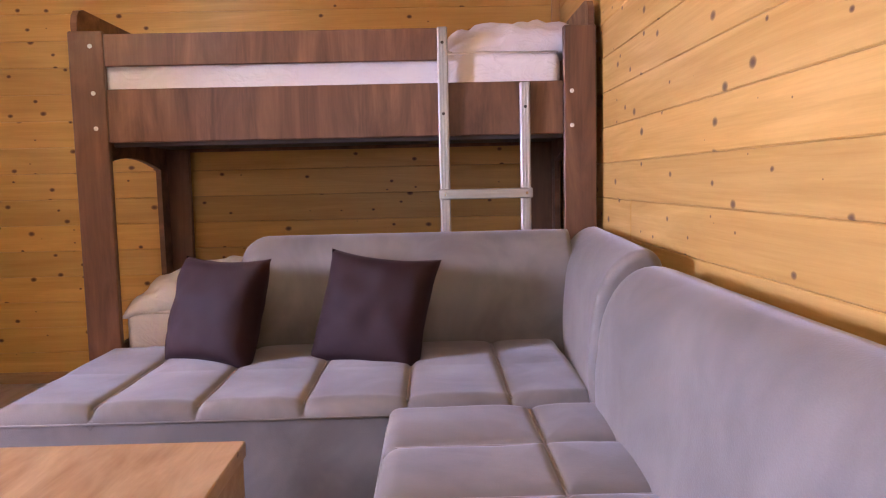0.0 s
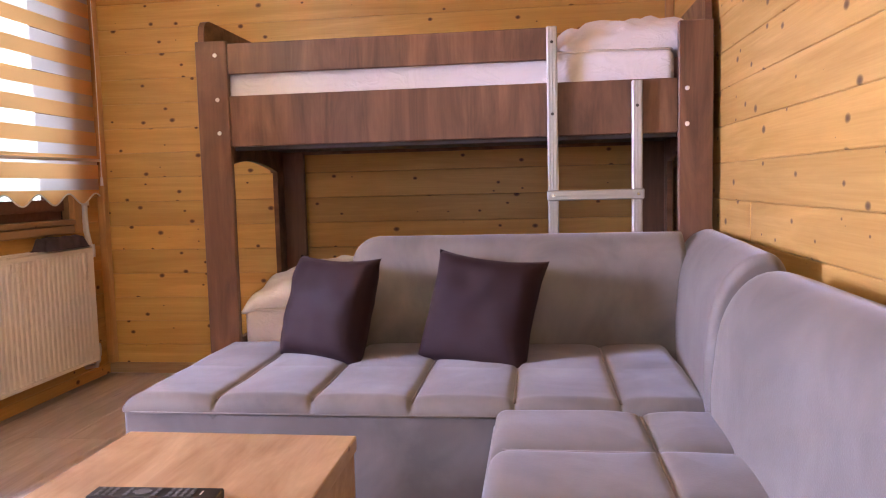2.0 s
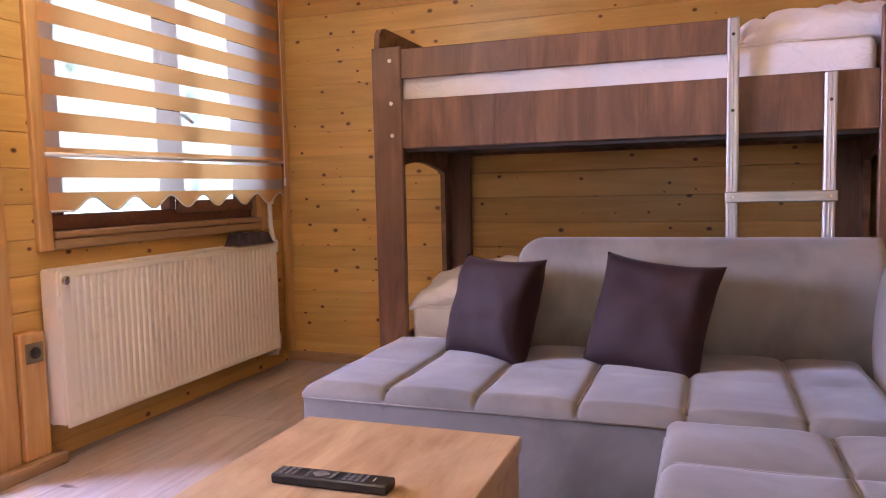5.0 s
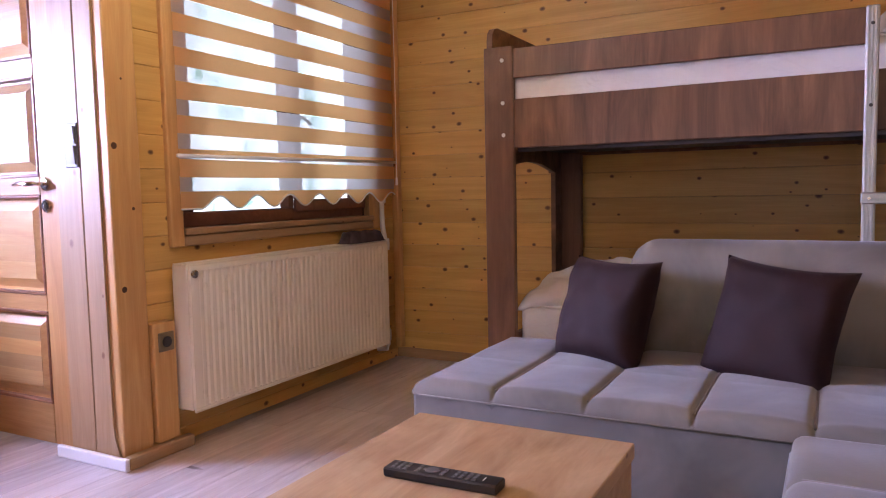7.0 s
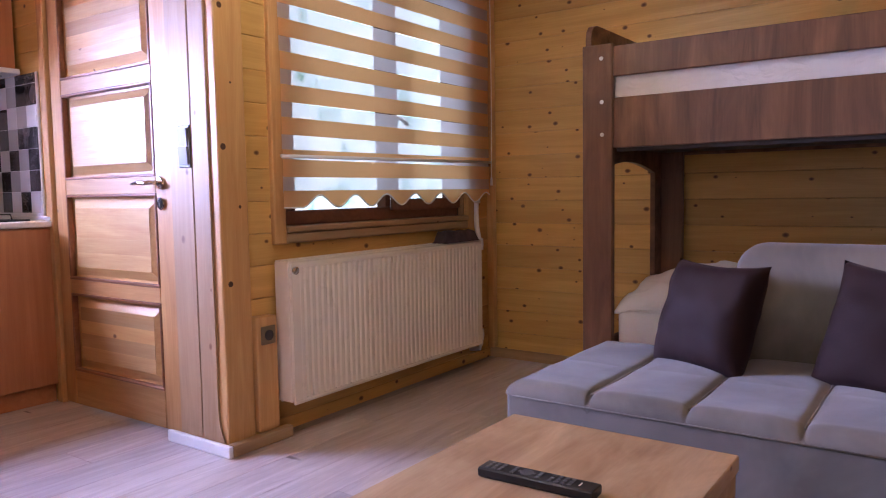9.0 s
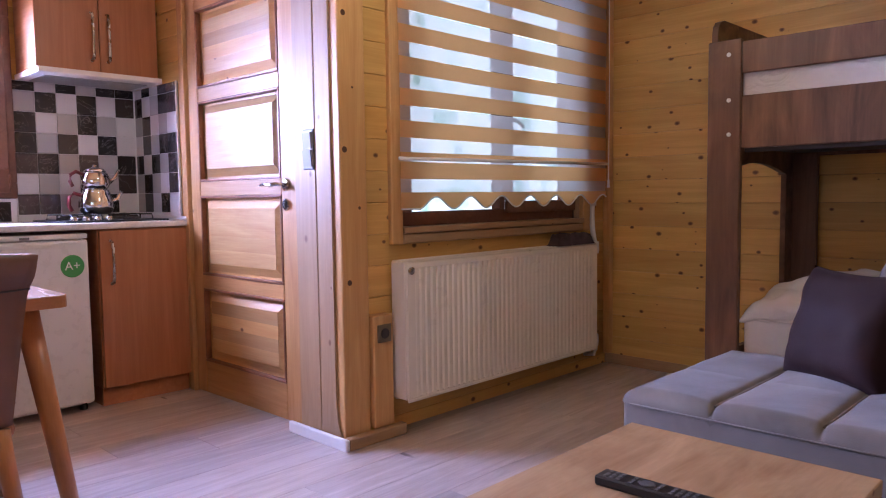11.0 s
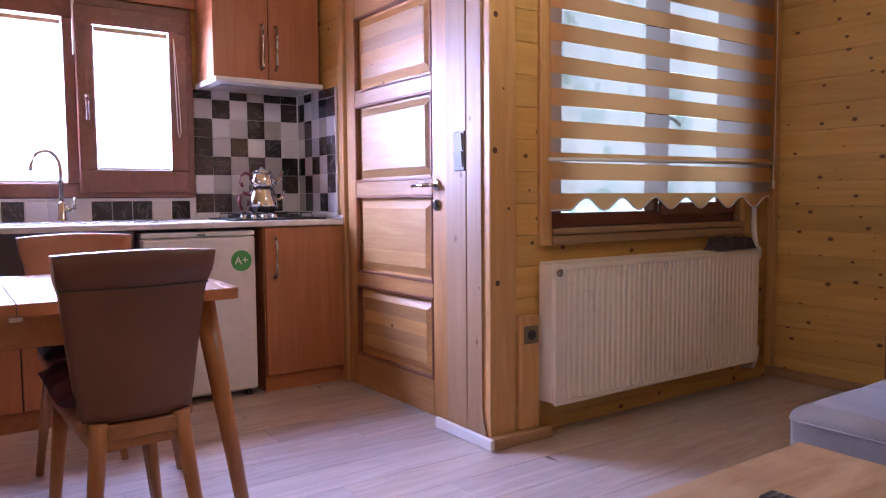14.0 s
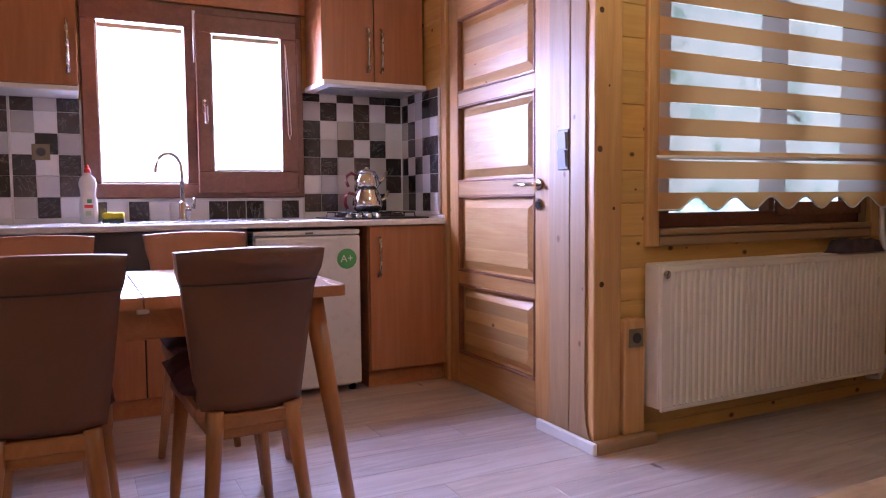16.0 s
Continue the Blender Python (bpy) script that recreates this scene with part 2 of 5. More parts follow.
def sheet_material(name, colour, clear, through_light):
    """Woven cloth: some light passes straight through the gaps, some is scattered through the threads."""
    m = Nodes(name)
    weave = m.noise(m.coords((1, 1, 1), 0), 240, 2)
    col = m.mix(weave, tuple(c * 0.85 for c in colour), colour)
    m.done(col, 0.9)
    tl = m.n("BsdfTranslucent", Color=col)
    a = m.n("MixShader", Fac=through_light)
    m.set(a.inputs[1], m.bsdf.outputs[0])
    m.set(a.inputs[2], tl.outputs[0])
    b = m.n("MixShader", Fac=clear)
    m.set(b.inputs[1], a.outputs[0])
    m.set(b.inputs[2], m.n("BsdfTransparent").outputs[0])
    m.set(m.out.inputs[0], b.outputs[0])
    return m.mat


BAND = sheet_material("beige_band", (0.88, 0.55, 0.25), 0.0, 0.50)
SHEER = sheet_material("white_sheer", (0.93, 0.91, 0.97), 0.36, 0.85)
BLIND_WHITE = sheet_material("white_pleated_blind", (0.88, 0.86, 0.88), 0.25, 0.8)
HEM = plain("white_hem", (0.80, 0.76, 0.72), 0.8, wear=0.03)


def glass_material():
    m = Nodes("window_glass")
    g = m.n("BsdfGlossy", Roughness=0.02)
    b = m.n("MixShader", Fac=0.06)
    m.set(b.inputs[1], m.n("BsdfTransparent").outputs[0])
    m.set(b.inputs[2], g.outputs[0])
    m.set(m.out.inputs[0], b.outputs[0])
    return m.mat


GLASS = glass_material()


def outdoors_material():
    m = Nodes("bright_outdoors")
    v = m.coords((1, 1, 1), 0)
    leaf = m.noise(v, 2.4, 8, 0.72)
    col = m.ramp(leaf, (0.34, (0.16, 0.36, 0.24)), (0.42, (0.46, 0.68, 0.66)), (0.49, (0.84, 0.91, 1.0)), (0.62, (1, 1, 1)))
    e = m.n("Emission", Color=col, Strength=2.5)
    m.set(m.out.inputs[0], e.outputs[0])
    return m.mat


OUTDOORS = outdoors_material()


# ---- mesh helpers ----
def thing(name, label, category, at=(0, 0, 0), group="", kind="", rz=0.0):
    ob = new(name)
    ob.empty_display_size = 0.05
    ob.matrix_world = pose(*at, 0, 0, rz)
    return tagged(ob, label, category, group, kind)


def part(name, bm, material, parent=None, label="", smooth=False, at=None):
    me = bpy.data.meshes.new(name)
    bmesh.ops.recalc_face_normals(bm, faces=bm.faces)
    bm.to_mesh(me)
    bm.free()
    me.materials.append(material)
    if smooth:
        for p in me.polygons:
            p.use_smooth = True
    ob = new(name, me)
    if parent:
        ob.parent = parent
    if at is not None:
        ob.matrix_basis = at
    return tagged(ob, label)


def again(ob, at, parent=None):
    """One more piece on the same mesh."""
    o = ob.copy()
    scene.collection.objects.link(o)
    o.matrix_basis = at
    if parent:
        o.parent = parent
    return o


def grain_up(ob):
    """Turns a piece's own axes so that its grain runs upwards; its place stays."""
    r = Matrix.Rotation(radians(-90), 4, "Y")
    ob.data.transform(r.inverted())
    ob.matrix_basis = ob.matrix_basis @ r
    return ob


def grain_y(ob):
    """The same with the grain along y."""
    r = Matrix.Rotation(radians(90), 4, "Z")
    ob.data.transform(r.inverted())
    ob.matrix_basis = ob.matrix_basis @ r
    return ob


def box(x0, x1, y0, y1, z0, z1, bev=0.003, seg=1, into=None):
    bm = bmesh.new()
    bmesh.ops.create_cube(bm, size=1, matrix=Matrix.Translation(((x0 + x1) / 2, (y0 + y1) / 2, (z0 + z1) / 2)) @ Matrix.Diagonal((x1 - x0, y1 - y0, z1 - z0, 1)))
    if bev:
        bev = min(bev, 0.45 * min(x1 - x0, y1 - y0, z1 - z0))
        bmesh.ops.bevel(bm, geom=bm.edges[:], offset=bev, segments=seg, profile=0.5, affect="EDGES")
    return join(into, bm) if into else bm


def join(a, b, m=None):
    me = bpy.data.meshes.new("tmp")
    if m is not None:
        b.transform(m)
    b.to_mesh(me)
    b.free()
    a.from_mesh(me)
    bpy.data.meshes.remove(me)
    return a


def prism(pts, d0, d1, axis="x", bev=0.0, seg=2):
    """An outline (u, v) drawn out along an axis: x takes (y, z), y takes (x, z), z takes (x, y)."""
    bm = bmesh.new()
    put = {"x": lambda u, v, d: (d, u, v), "y": lambda u, v, d: (u, d, v), "z": lambda u, v, d: (u, v, d)}[axis]
    a = [bm.verts.new(put(u, v, d0)) for u, v in pts]
    b = [bm.verts.new(put(u, v, d1)) for u, v in pts]
    caps = [bm.faces.new(a), bm.faces.new(b)]
    for i in range(len(pts)):
        j = (i + 1) % len(pts)
        bm.faces.new((a[i], a[j], b[j], b[i]))
    if bev:
        edges = [e for c in caps for e in c.edges]
        bmesh.ops.bevel(bm, geom=edges, offset=bev, segments=seg, profile=0.5, affect="EDGES")
    return bm


def lathe(profile, seg=24):
    """Radius and height pairs turned about z."""
    bm = bmesh.new()
    rows = [[bm.verts.new((r * math.cos(2 * math.pi * k / seg), r * math.sin(2 * math.pi * k / seg), z)) for k in range(seg)] for r, z in profile]
    for a, b in zip(rows, rows[1:]):
        for k in range(seg):
            bm.faces.new((a[k], a[(k + 1) % seg], b[(k + 1) % seg], b[k]))
    bm.faces.new(rows[0])
    bm.faces.new(rows[-1])
    return bm


def tube(points, radius, seg=10):
    """A round bar along points; radius may be a list."""
    pts = [Vector(p) for p in points]
    rad = radius if isinstance(radius, (list, tuple)) else [radius] * len(pts)
    bm = bmesh.new()
    rows = []
    for i, p in enumerate(pts):
        d = (pts[min(i + 1, len(pts) - 1)] - pts[max(i - 1, 0)]).normalized()
        side = d.cross(Vector((0, 0, 1)) if abs(d.z) < 0.9 else Vector((0, 1, 0))).normalized()
        up = side.cross(d)
        rows.append([bm.verts.new(p + rad[i] * (math.cos(2 * math.pi * k / seg) * side + math.sin(2 * math.pi * k / seg) * up)) for k in range(seg)])
    for a, b in zip(rows, rows[1:]):
        for k in range(seg):
            bm.faces.new((a[k], a[(k + 1) % seg], b[(k + 1) % seg], b[k]))
    bm.faces.new(rows[0])
    bm.faces.new(rows[-1])
    return bm


def grid(fn, nu, nv, closed_u=False):
    """A sheet of points fn(u, v), u and v from 0 to 1."""
    bm = bmesh.new()
    rows = [[bm.verts.new(fn(i / (nu if closed_u else nu - 1), j / (nv - 1))) for j in range(nv)] for i in range(nu)]
    for i in range(nu if closed_u else nu - 1):
        for j in range(nv - 1):
            k = (i + 1) % nu
            bm.faces.new((rows[i][j], rows[k][j], rows[k][j + 1], rows[i][j + 1]))
    return bm


def smoothstep(a, b, x):
    x = min(1, max(0, (x - a) / (b - a)))
    return x * x * (3 - 2 * x)


# ---- the room's measures ----
BACK, RIGHT, WINX, DOORY, KITX, REAR, TOP = 3.82, 0.672, -2.35, 1.87, -4.20, -2.25, 2.45
BOARD = 0.1305


# ---- shell: floor, ceiling, walls ----
def structure(name, bm, material, label, category="wall", smooth=False):
    return tagged(part(name, bm, material, None, "", smooth), label, category, "", "structure")


floor = structure("floor", box(-4.4, 0.85, REAR - 0.2, 4.0, -0.12, -0.012, 0), DARK, "grey-brown oak laminate plank floor", "floor")
structure("ceiling", box(-4.4, 0.85, REAR - 0.2, 4.0, TOP, TOP + 0.1, 0), PINE_PLAIN, "pine boarded ceiling of the cabin", "ceiling")
wall_back = structure("wall_back", box(-2.55, 0.85, BACK + 0.016, BACK + 0.14, 0, TOP, 0), DARK, "varnished knotty pine board wall behind the bunk bed")
wall_right = structure("wall_right", box(RIGHT + 0.016, RIGHT + 0.14, REAR, BACK + 0.016, 0, TOP, 0), DARK, "varnished knotty pine board wall beside the sofa")

# living window: opening y 2.19 to 3.54, z 0.86 to 2.10
WY0, WY1, WZ0, WZ1 = 2.175, 3.55, 0.855, 2.10
core = bmesh.new()
for b in ((1.90, WY0, 0, TOP), (WY1, BACK + 0.016, 0, TOP), (WY0, WY1, 0, WZ0), (WY0, WY1, WZ1, TOP)):
    box(WINX - 0.14, WINX - 0.016, b[0], b[1], b[2], b[3], 0, into=core)
wall_window = structure("wall_window", core, DARK, "varnished pine board wall under and round the window")

# kitchen window: opening y 0.06 to 1.235, z 1.01 to 2.0
KY0, KY1, KZ0, KZ1 = 0.110, 1.235, 1.010, 2.00
core = bmesh.new()
for b in ((REAR - 0.1, KY0, 0, TOP), (KY1, DOORY + 0.1, 0, TOP), (KY0, KY1, 0, KZ0), (KY0, KY1, KZ1, TOP)):
    box(KITX - 0.14, KITX - 0.016, b[0], b[1], b[2], b[3], 0, into=core)
wall_kitchen = structure("wall_kitchen", core, DARK, "pine board wall behind the kitchen units")

# the wall with the door: opening x -3.60 to -2.66, up to 2.08
core = bmesh.new()
for b in ((KITX - 0.14, -3.60, 0, TOP), (-2.66, -2.44, 0, TOP), (-3.60, -2.66, 2.08, TOP)):
    box(b[0], b[1], DOORY + 0.016, DOORY + 0.13, b[2], b[3], 0, into=core)
wall_door = structure("wall_door", core, DARK, "pine board wall that holds the panelled door")

# unseen rear wall; its opening is made up to let the fill light in
core = bmesh.new()
for b in ((-4.34, -1.35, 0, TOP), (0.45, 0.85, 0, TOP), (-1.35, 0.45, 0, 0.9), (-1.35, 0.45, 2.2, TOP)):
    box(b[0], b[1], REAR - 0.14, REAR - 0.016, b[2], b[3], 0, into=core)
wall_rear = structure("wall_rear", core, DARK, "unseen pine board wall with an opening for fill light")

rng = random.Random(4)
BOARD_MESH = {}


def board(wall, length, m):
    key = round(length, 2)
    if key not in BOARD_MESH:
        ob = part("board", box(-length / 2, length / 2, -0.008, 0.008, -BOARD / 2 + 0.0004, BOARD / 2 - 0.0004, 0.0030), PINE, wall, at=m)
        BOARD_MESH[key] = ob
        return
    again(BOARD_MESH[key], m, wall)


def board_wall(wall, axis, depth, a, b, seam, holes=(), joints=False):
    """Horizontal boards from a to b; holes: (from, to, bottom, top)."""
    n0 = math.floor(-seam / BOARD)
    for k in range(n0, n0 + 22):
        z = seam + (k + 0.5) * BOARD
        if z < -BOARD / 2 or z > TOP:
            continue
        spans = [(a, b)]
        for h0, h1, hz0, hz1 in holes:
            if hz0 - BOARD * 0.2 < z < hz1 + BOARD * 0.2:
                spans = [s for c, d in spans for s in ((c, min(d, h0)), (max(c, h1), d)) if s[1] - s[0] > 0.02]
        if joints:
            cut = rng.uniform(a + 0.8, b - 0.8)
            spans = [s for c, d in spans for s in ((c, min(d, cut)), (max(c, cut), d)) if s[1] - s[0] > 0.02]
        for c, d in spans:
            mid, length = (c + d) / 2, d - c - 0.001
            jog = rng.uniform(-0.0008, 0.0008)
            if axis == "x":
                board(wall, length, pose(mid, depth + jog, z))
            else:
                board(wall, length, pose(depth + jog, mid, z, 0, 0, 90))


board_wall(wall_back, "x", BACK + 0.008, WINX, RIGHT, 0.026)
board_wall(wall_right, "y", RIGHT + 0.008, REAR, BACK, 0.000, joints=True)
board_wall(wall_window, "y", WINX - 0.008, 1.96, BACK, 0.055, ((2.13, 3.60, 0.81, 2.14),))
board_wall(wall_kitchen, "y", KITX - 0.008, REAR, DOORY, 0.01, ((KY0, KY1, KZ0, KZ1),))
board_wall(wall_door, "x", DOORY + 0.008, KITX, -3.60, 0.01)
board_wall(wall_rear, "x", REAR - 0.008, KITX, RIGHT, 0.01, ((-1.35, 0.45, 0.9, 2.2),))

# corner post with its trim boards and plinth
post = thing("corner_post", "square varnished pine corner post beside the door", "post", kind="structure")
grain_up(part("post_body", box(-2.45, -2.31, 1.832, 1.965, 0.0, TOP, 0.006, 2), PINE_PLAIN, post, "orange pine post with a few knots", at=None))
foot = [(-2.462, 0.0), (-2.300, 0.0), (-2.318, 0.035), (-2.338, 0.06), (-2.352, 0.10), (-2.358, 0.16), (-2.358, TOP), (-2.452, TOP), (-2.452, 0.16), (-2.455, 0.08)]
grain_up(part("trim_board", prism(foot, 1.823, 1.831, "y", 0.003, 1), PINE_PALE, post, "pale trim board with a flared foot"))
for ky, kz, kr in ((1.856, 1.178, 0.013), (1.868, 0.656, 0.012), (1.862, 1.700, 0.012), (1.925, 0.95, 0.007), (1.90, 1.42, 0.005)):
    knot = lathe([(kr, 0.0), (kr * 0.9, 0.0008), (kr * 0.3, 0.001)], 12)
    part("knot", knot, KNOT, post, "dark knot", at=Matrix.Translation((-2.3102, ky, kz)) @ Matrix.Rotation(radians(90), 4, "Y"))
jamb = thing("door_frame", "pale pine door frame with a grey light switch", "door frame", kind="structure")
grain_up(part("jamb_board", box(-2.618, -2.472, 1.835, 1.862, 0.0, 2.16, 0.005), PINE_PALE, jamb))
grain_up(part("jamb_stop", box(-2.471, -2.4535, 1.872, 1.885, 0.0, 2.16, 0.003), BROWN_PVC, jamb, "dark grooved stop"))
grain_up(part("jamb_reveal", box(-2.655, -2.620, 1.856, 1.960, 0.0, 2.08, 0.004), PINE_DOOR, jamb))
grain_up(part("jamb_left", box(-3.64, -3.585, 1.848, 1.93, 0.0, 2.12, 0.004), PINE_DOOR, jamb))
part("door_head", box(-3.64, -2.656, 1.848, 1.90, 2.06, 2.14, 0.004), PINE_PALE, jamb)
plinth = thing("plinth", "white plinth round the foot of the post", "skirting", kind="structure")
part("plinth_front", box(-2.655, -2.262, 1.795, 1.815, 0.0, 0.048, 0.006, 2), WHITE_TRIM, plinth)
grain_y(part("plinth_side", box(-2.300, -2.262, 1.817, 2.12, 0.0, 0.048, 0.006, 2), PINE_PALE, plinth, "pine plinth"))
base = thing("baseboard", "pale skirting along the pine walls", "skirting", kind="structure")
part("skirting_back", prism([(BACK - 0.002, 0), (BACK - 0.020, 0), (BACK - 0.018, 0.045), (BACK - 0.010, 0.055), (BACK - 0.002, 0.055)], WINX, RIGHT, "x"), PINE_PALE, base)
grain_up(part("corner_trim", box(WINX + 0.001, WINX + 0.045, BACK - 0.045, BACK - 0.001, 0.06, TOP, 0.006, 2), PINE_PLAIN, base))
grain_up(part("corner_trim_right", box(RIGHT - 0.04, RIGHT - 0.001, BACK - 0.04, BACK - 0.001, 0.06, TOP, 0.006, 2), PINE_PLAIN, base))

lampfit = thing("ceiling_lamp", "white ceiling lamp with two round glass shades", "ceiling lamp", at=(-1.55, 1.62, 0))
part("ceiling_plate", lathe([(0.09, 2.449), (0.09, 2.43), (0.06, 2.42), (0.012, 2.418)], 28), WHITE_PLASTIC, lampfit)
for sx in (-0.15, 0.15):
    arm = part("arm", tube([(0, 0, 2.425), (sx * 0.5, 0, 2.40), (sx, 0, 2.38)], 0.007, 8), SATIN, lampfit, smooth=True)
    part("shade", lathe([(0.02, 2.39), (0.07, 2.37), (0.095, 2.31), (0.094, 2.305), (0.066, 2.36), (0.015, 2.38)], 24), WHITE_PLASTIC, lampfit, smooth=True, at=pose(sx, 0, 0))

# ---- living window ----
win = thing("window_1", "pine-cased window with a dark brown frame", "window", kind="structure")
grain_up(part("casing_left", box(WINX - 0.010, WINX + 0.022, 2.112, 2.178, 0.79, 2.16, 0.006, 2), PINE_PLAIN, win))
grain_up(part("casing_right", box(WINX - 0.010, WINX + 0.022, 3.545, 3.612, 0.79, 2.16, 0.006, 2), PINE_PLAIN, win))
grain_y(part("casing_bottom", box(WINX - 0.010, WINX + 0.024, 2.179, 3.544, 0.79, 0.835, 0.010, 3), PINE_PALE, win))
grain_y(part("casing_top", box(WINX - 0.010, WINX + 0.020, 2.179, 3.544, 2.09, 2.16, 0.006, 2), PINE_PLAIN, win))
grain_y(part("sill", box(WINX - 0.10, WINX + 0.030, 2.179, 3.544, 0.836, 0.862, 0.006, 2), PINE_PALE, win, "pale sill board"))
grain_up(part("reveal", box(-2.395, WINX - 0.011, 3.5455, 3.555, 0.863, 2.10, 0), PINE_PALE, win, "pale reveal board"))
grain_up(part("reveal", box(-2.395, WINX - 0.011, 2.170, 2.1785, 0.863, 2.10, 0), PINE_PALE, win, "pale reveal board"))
f = bmesh.new()
for b in ((2.18, 3.545, 0.863, 0.925), (2.18, 3.545, 2.04, 2.10), (2.18, 2.30, 0.925, 2.04), (3.475, 3.545, 0.925, 2.04), (2.905, 2.945, 0.925, 2.04)):
    box(-2.46, -2.40, b[0], b[1], b[2], b[3], 0.004, into=f)
part("window_frame", f, BROWN_PVC, win)
f = bmesh.new()
for b in ((2.935, 3.535, 0.905, 0.965), (2.935, 3.535, 1.99, 2.05), (2.935, 2.985, 0.965, 1.99), (3.49, 3.535, 0.965, 1.99)):
    box(-2.398, -2.375, b[0], b[1], b[2], b[3], 0.004, into=f)
sash = part("sash", f, BROWN_PVC, win, "dark brown opening sash")
h = box(-2.374, -2.362, 2.945, 2.970, 1.30, 1.37, 0.004)
part("sash_handle", join(h, tube([(-2.366, 2.957, 1.36), (-2.345, 2.957, 1.365), (-2.338, 2.97, 1.36), (-2.336, 3.015, 1.335)], 0.008, 8)), DARK, sash)
for y0, y1, z0, z1 in ((2.30, 2.905, 0.925, 2.04), (2.985, 3.49, 0.965, 1.99)):
    p = part("pane", box(-2.432, -2.428, y0, y1, z0, z1, 0), GLASS, win)
    p.visible_shadow = False

# made-up window frame round the rear fill light
rw = thing("window_3", "made-up brown framed window round the rear fill light", "window", kind="structure")
f = bmesh.new()
for b in ((-1.35, 0.45, 0.90, 0.97), (-1.35, 0.45, 2.13, 2.20), (-1.35, -1.28, 0.97, 2.13), (0.38, 0.45, 0.97, 2.13), (-0.48, -0.42, 0.97, 2.13)):
    box(b[0], b[1], REAR - 0.06, REAR - 0.02, b[2], b[3], 0.004, into=f)
part("window_frame", f, BROWN_PVC, rw)

# ---- zebra blind ----
blind = thing("zebra_blind", "beige and sheer striped roller blind, lowered, with scalloped hem", "blind")
BX, BY0, BY1 = -2.285, 2.125, 3.700


def hem(y):
    if y < 2.215:
        return 0.940
    return 0.964 - 0.027 * math.cos((y - 2.440) / 0.2225 * 2 * math.pi)


# lowest flap with its scallops
part("scalloped_flap", grid(lambda u, v: (BX + 0.002, BY0 + u * (BY1 - BY0), hem(BY0 + u * (BY1 - BY0)) * (1 - v) + 1.010 * v), 120, 3), BAND, blind)
part("hem_tape", tube([(BX + 0.004, BY0 + k / 90 * (BY1 - BY0), hem(BY0 + k / 90 * (BY1 - BY0))) for k in range(91)], 0.004, 5), HEM, blind)
part("sheer", grid(lambda u, v: (BX, BY0 + u * (BY1 - BY0), 1.0 + 0.07 * v), 12, 3), SHEER, blind)
part("band", grid(lambda u, v: (BX + 0.003, BY0 + u * (BY1 - BY0), 1.066 + 0.072 * v), 12, 3), BAND, blind)
part("fold", grid(lambda u, v: (BX + 0.004, BY0 + u * (BY1 - BY0), 1.157 + 0.010 * u + 0.020 * v), 12, 3), BAND, blind)
part("sheer", grid(lambda u, v: (BX, BY0 + u * (BY1 - BY0), 1.136 + 0.022 * v), 12, 3), SHEER, blind)
part("bottom_bar", tube([(BX + 0.006, BY0 - 0.01, 1.150), (BX + 0.006, BY1 + 0.01, 1.163)], 0.008, 10), HEM, blind, "pale bottom bar", smooth=True)
for k in range(8):
    z = 1.237 + 0.1305 * k
    sag = 0.004 * math.sin(k * 2.1)
    part("sheer", grid(lambda u, v: (BX + 0.003 * math.sin(u * 3 + k), BY0 + u * (BY1 - BY0), z - 0.060 + 0.060 * v), 14, 3), SHEER, blind)
    part("band", grid(lambda u, v: (BX + 0.002 + 0.003 * math.sin(u * 3 + k), BY0 + u * (BY1 - BY0), z + 0.0705 * v + sag * math.sin(u * math.pi)), 14, 3), BAND, blind)
part("roller_case", box(BX - 0.05, BX + 0.03, BY0 - 0.02, BY1 + 0.02, 2.28, 2.36, 0.012, 3), HEM, blind)
part("chain_weight", tube([(BX + 0.012, BY1 + 0.012, 1.075), (BX + 0.012, BY1 + 0.012, 1.03)], [0.006, 0.008], 8), HEM, blind, smooth=True)
part("pull_chain", tube([(BX + 0.012, BY1 + 0.012, 2.28), (BX + 0.014, BY1 + 0.016, 1.6), (BX + 0.012, BY1 + 0.012, 1.07)], 0.0025, 6), HEM, blind)

backdrop = structure("backdrop", grid(lambda u, v: (-8.0 + 3 * abs(u - 0.5), -6 + 18 * u, -2 + 8 * v), 9, 2), OUTDOORS, "bright hazy garden beyond the windows", "backdrop")
structure("ground", box(-60, 60, -60, 60, -0.30, -0.22, 0), plain("outdoor_ground", (0.20, 0.19, 0.16), 0.9), "pale ground outside the cabin", "ground")

# ---- radiator ----
rad = thing("radiator", "cream steel panel radiator under the window", "radiator")
RX, RY0, RY1, RZ0, RZ1 = -2.225, 2.098, 3.520, 0.138, 0.724
n = 40
pitch = (RY1 - RY0 - 0.09) / n
outline = [(RX - 0.012, RY0)]
for k in range(n):
    y = RY0 + 0.045 + k * pitch
    outline += [(RX - 0.001, y), (RX, y + pitch * 0.10), (RX, y + pitch * 0.52), (RX - 0.001, y + pitch * 0.60), (RX - 0.010, y + pitch * 0.70), (RX - 0.010, y + pitch * 0.90)]
outline += [(RX, RY1 - 0.045), (RX, RY1), (RX - 0.012, RY1)]
outline[0:1] = [(RX - 0.012, RY0), (RX, RY0 + 0.002)]
part("ribbed_front", prism(outline, RZ0 + 0.02, RZ1 - 0.025, "z"), RADIATOR, rad, "vertically ribbed cream front")
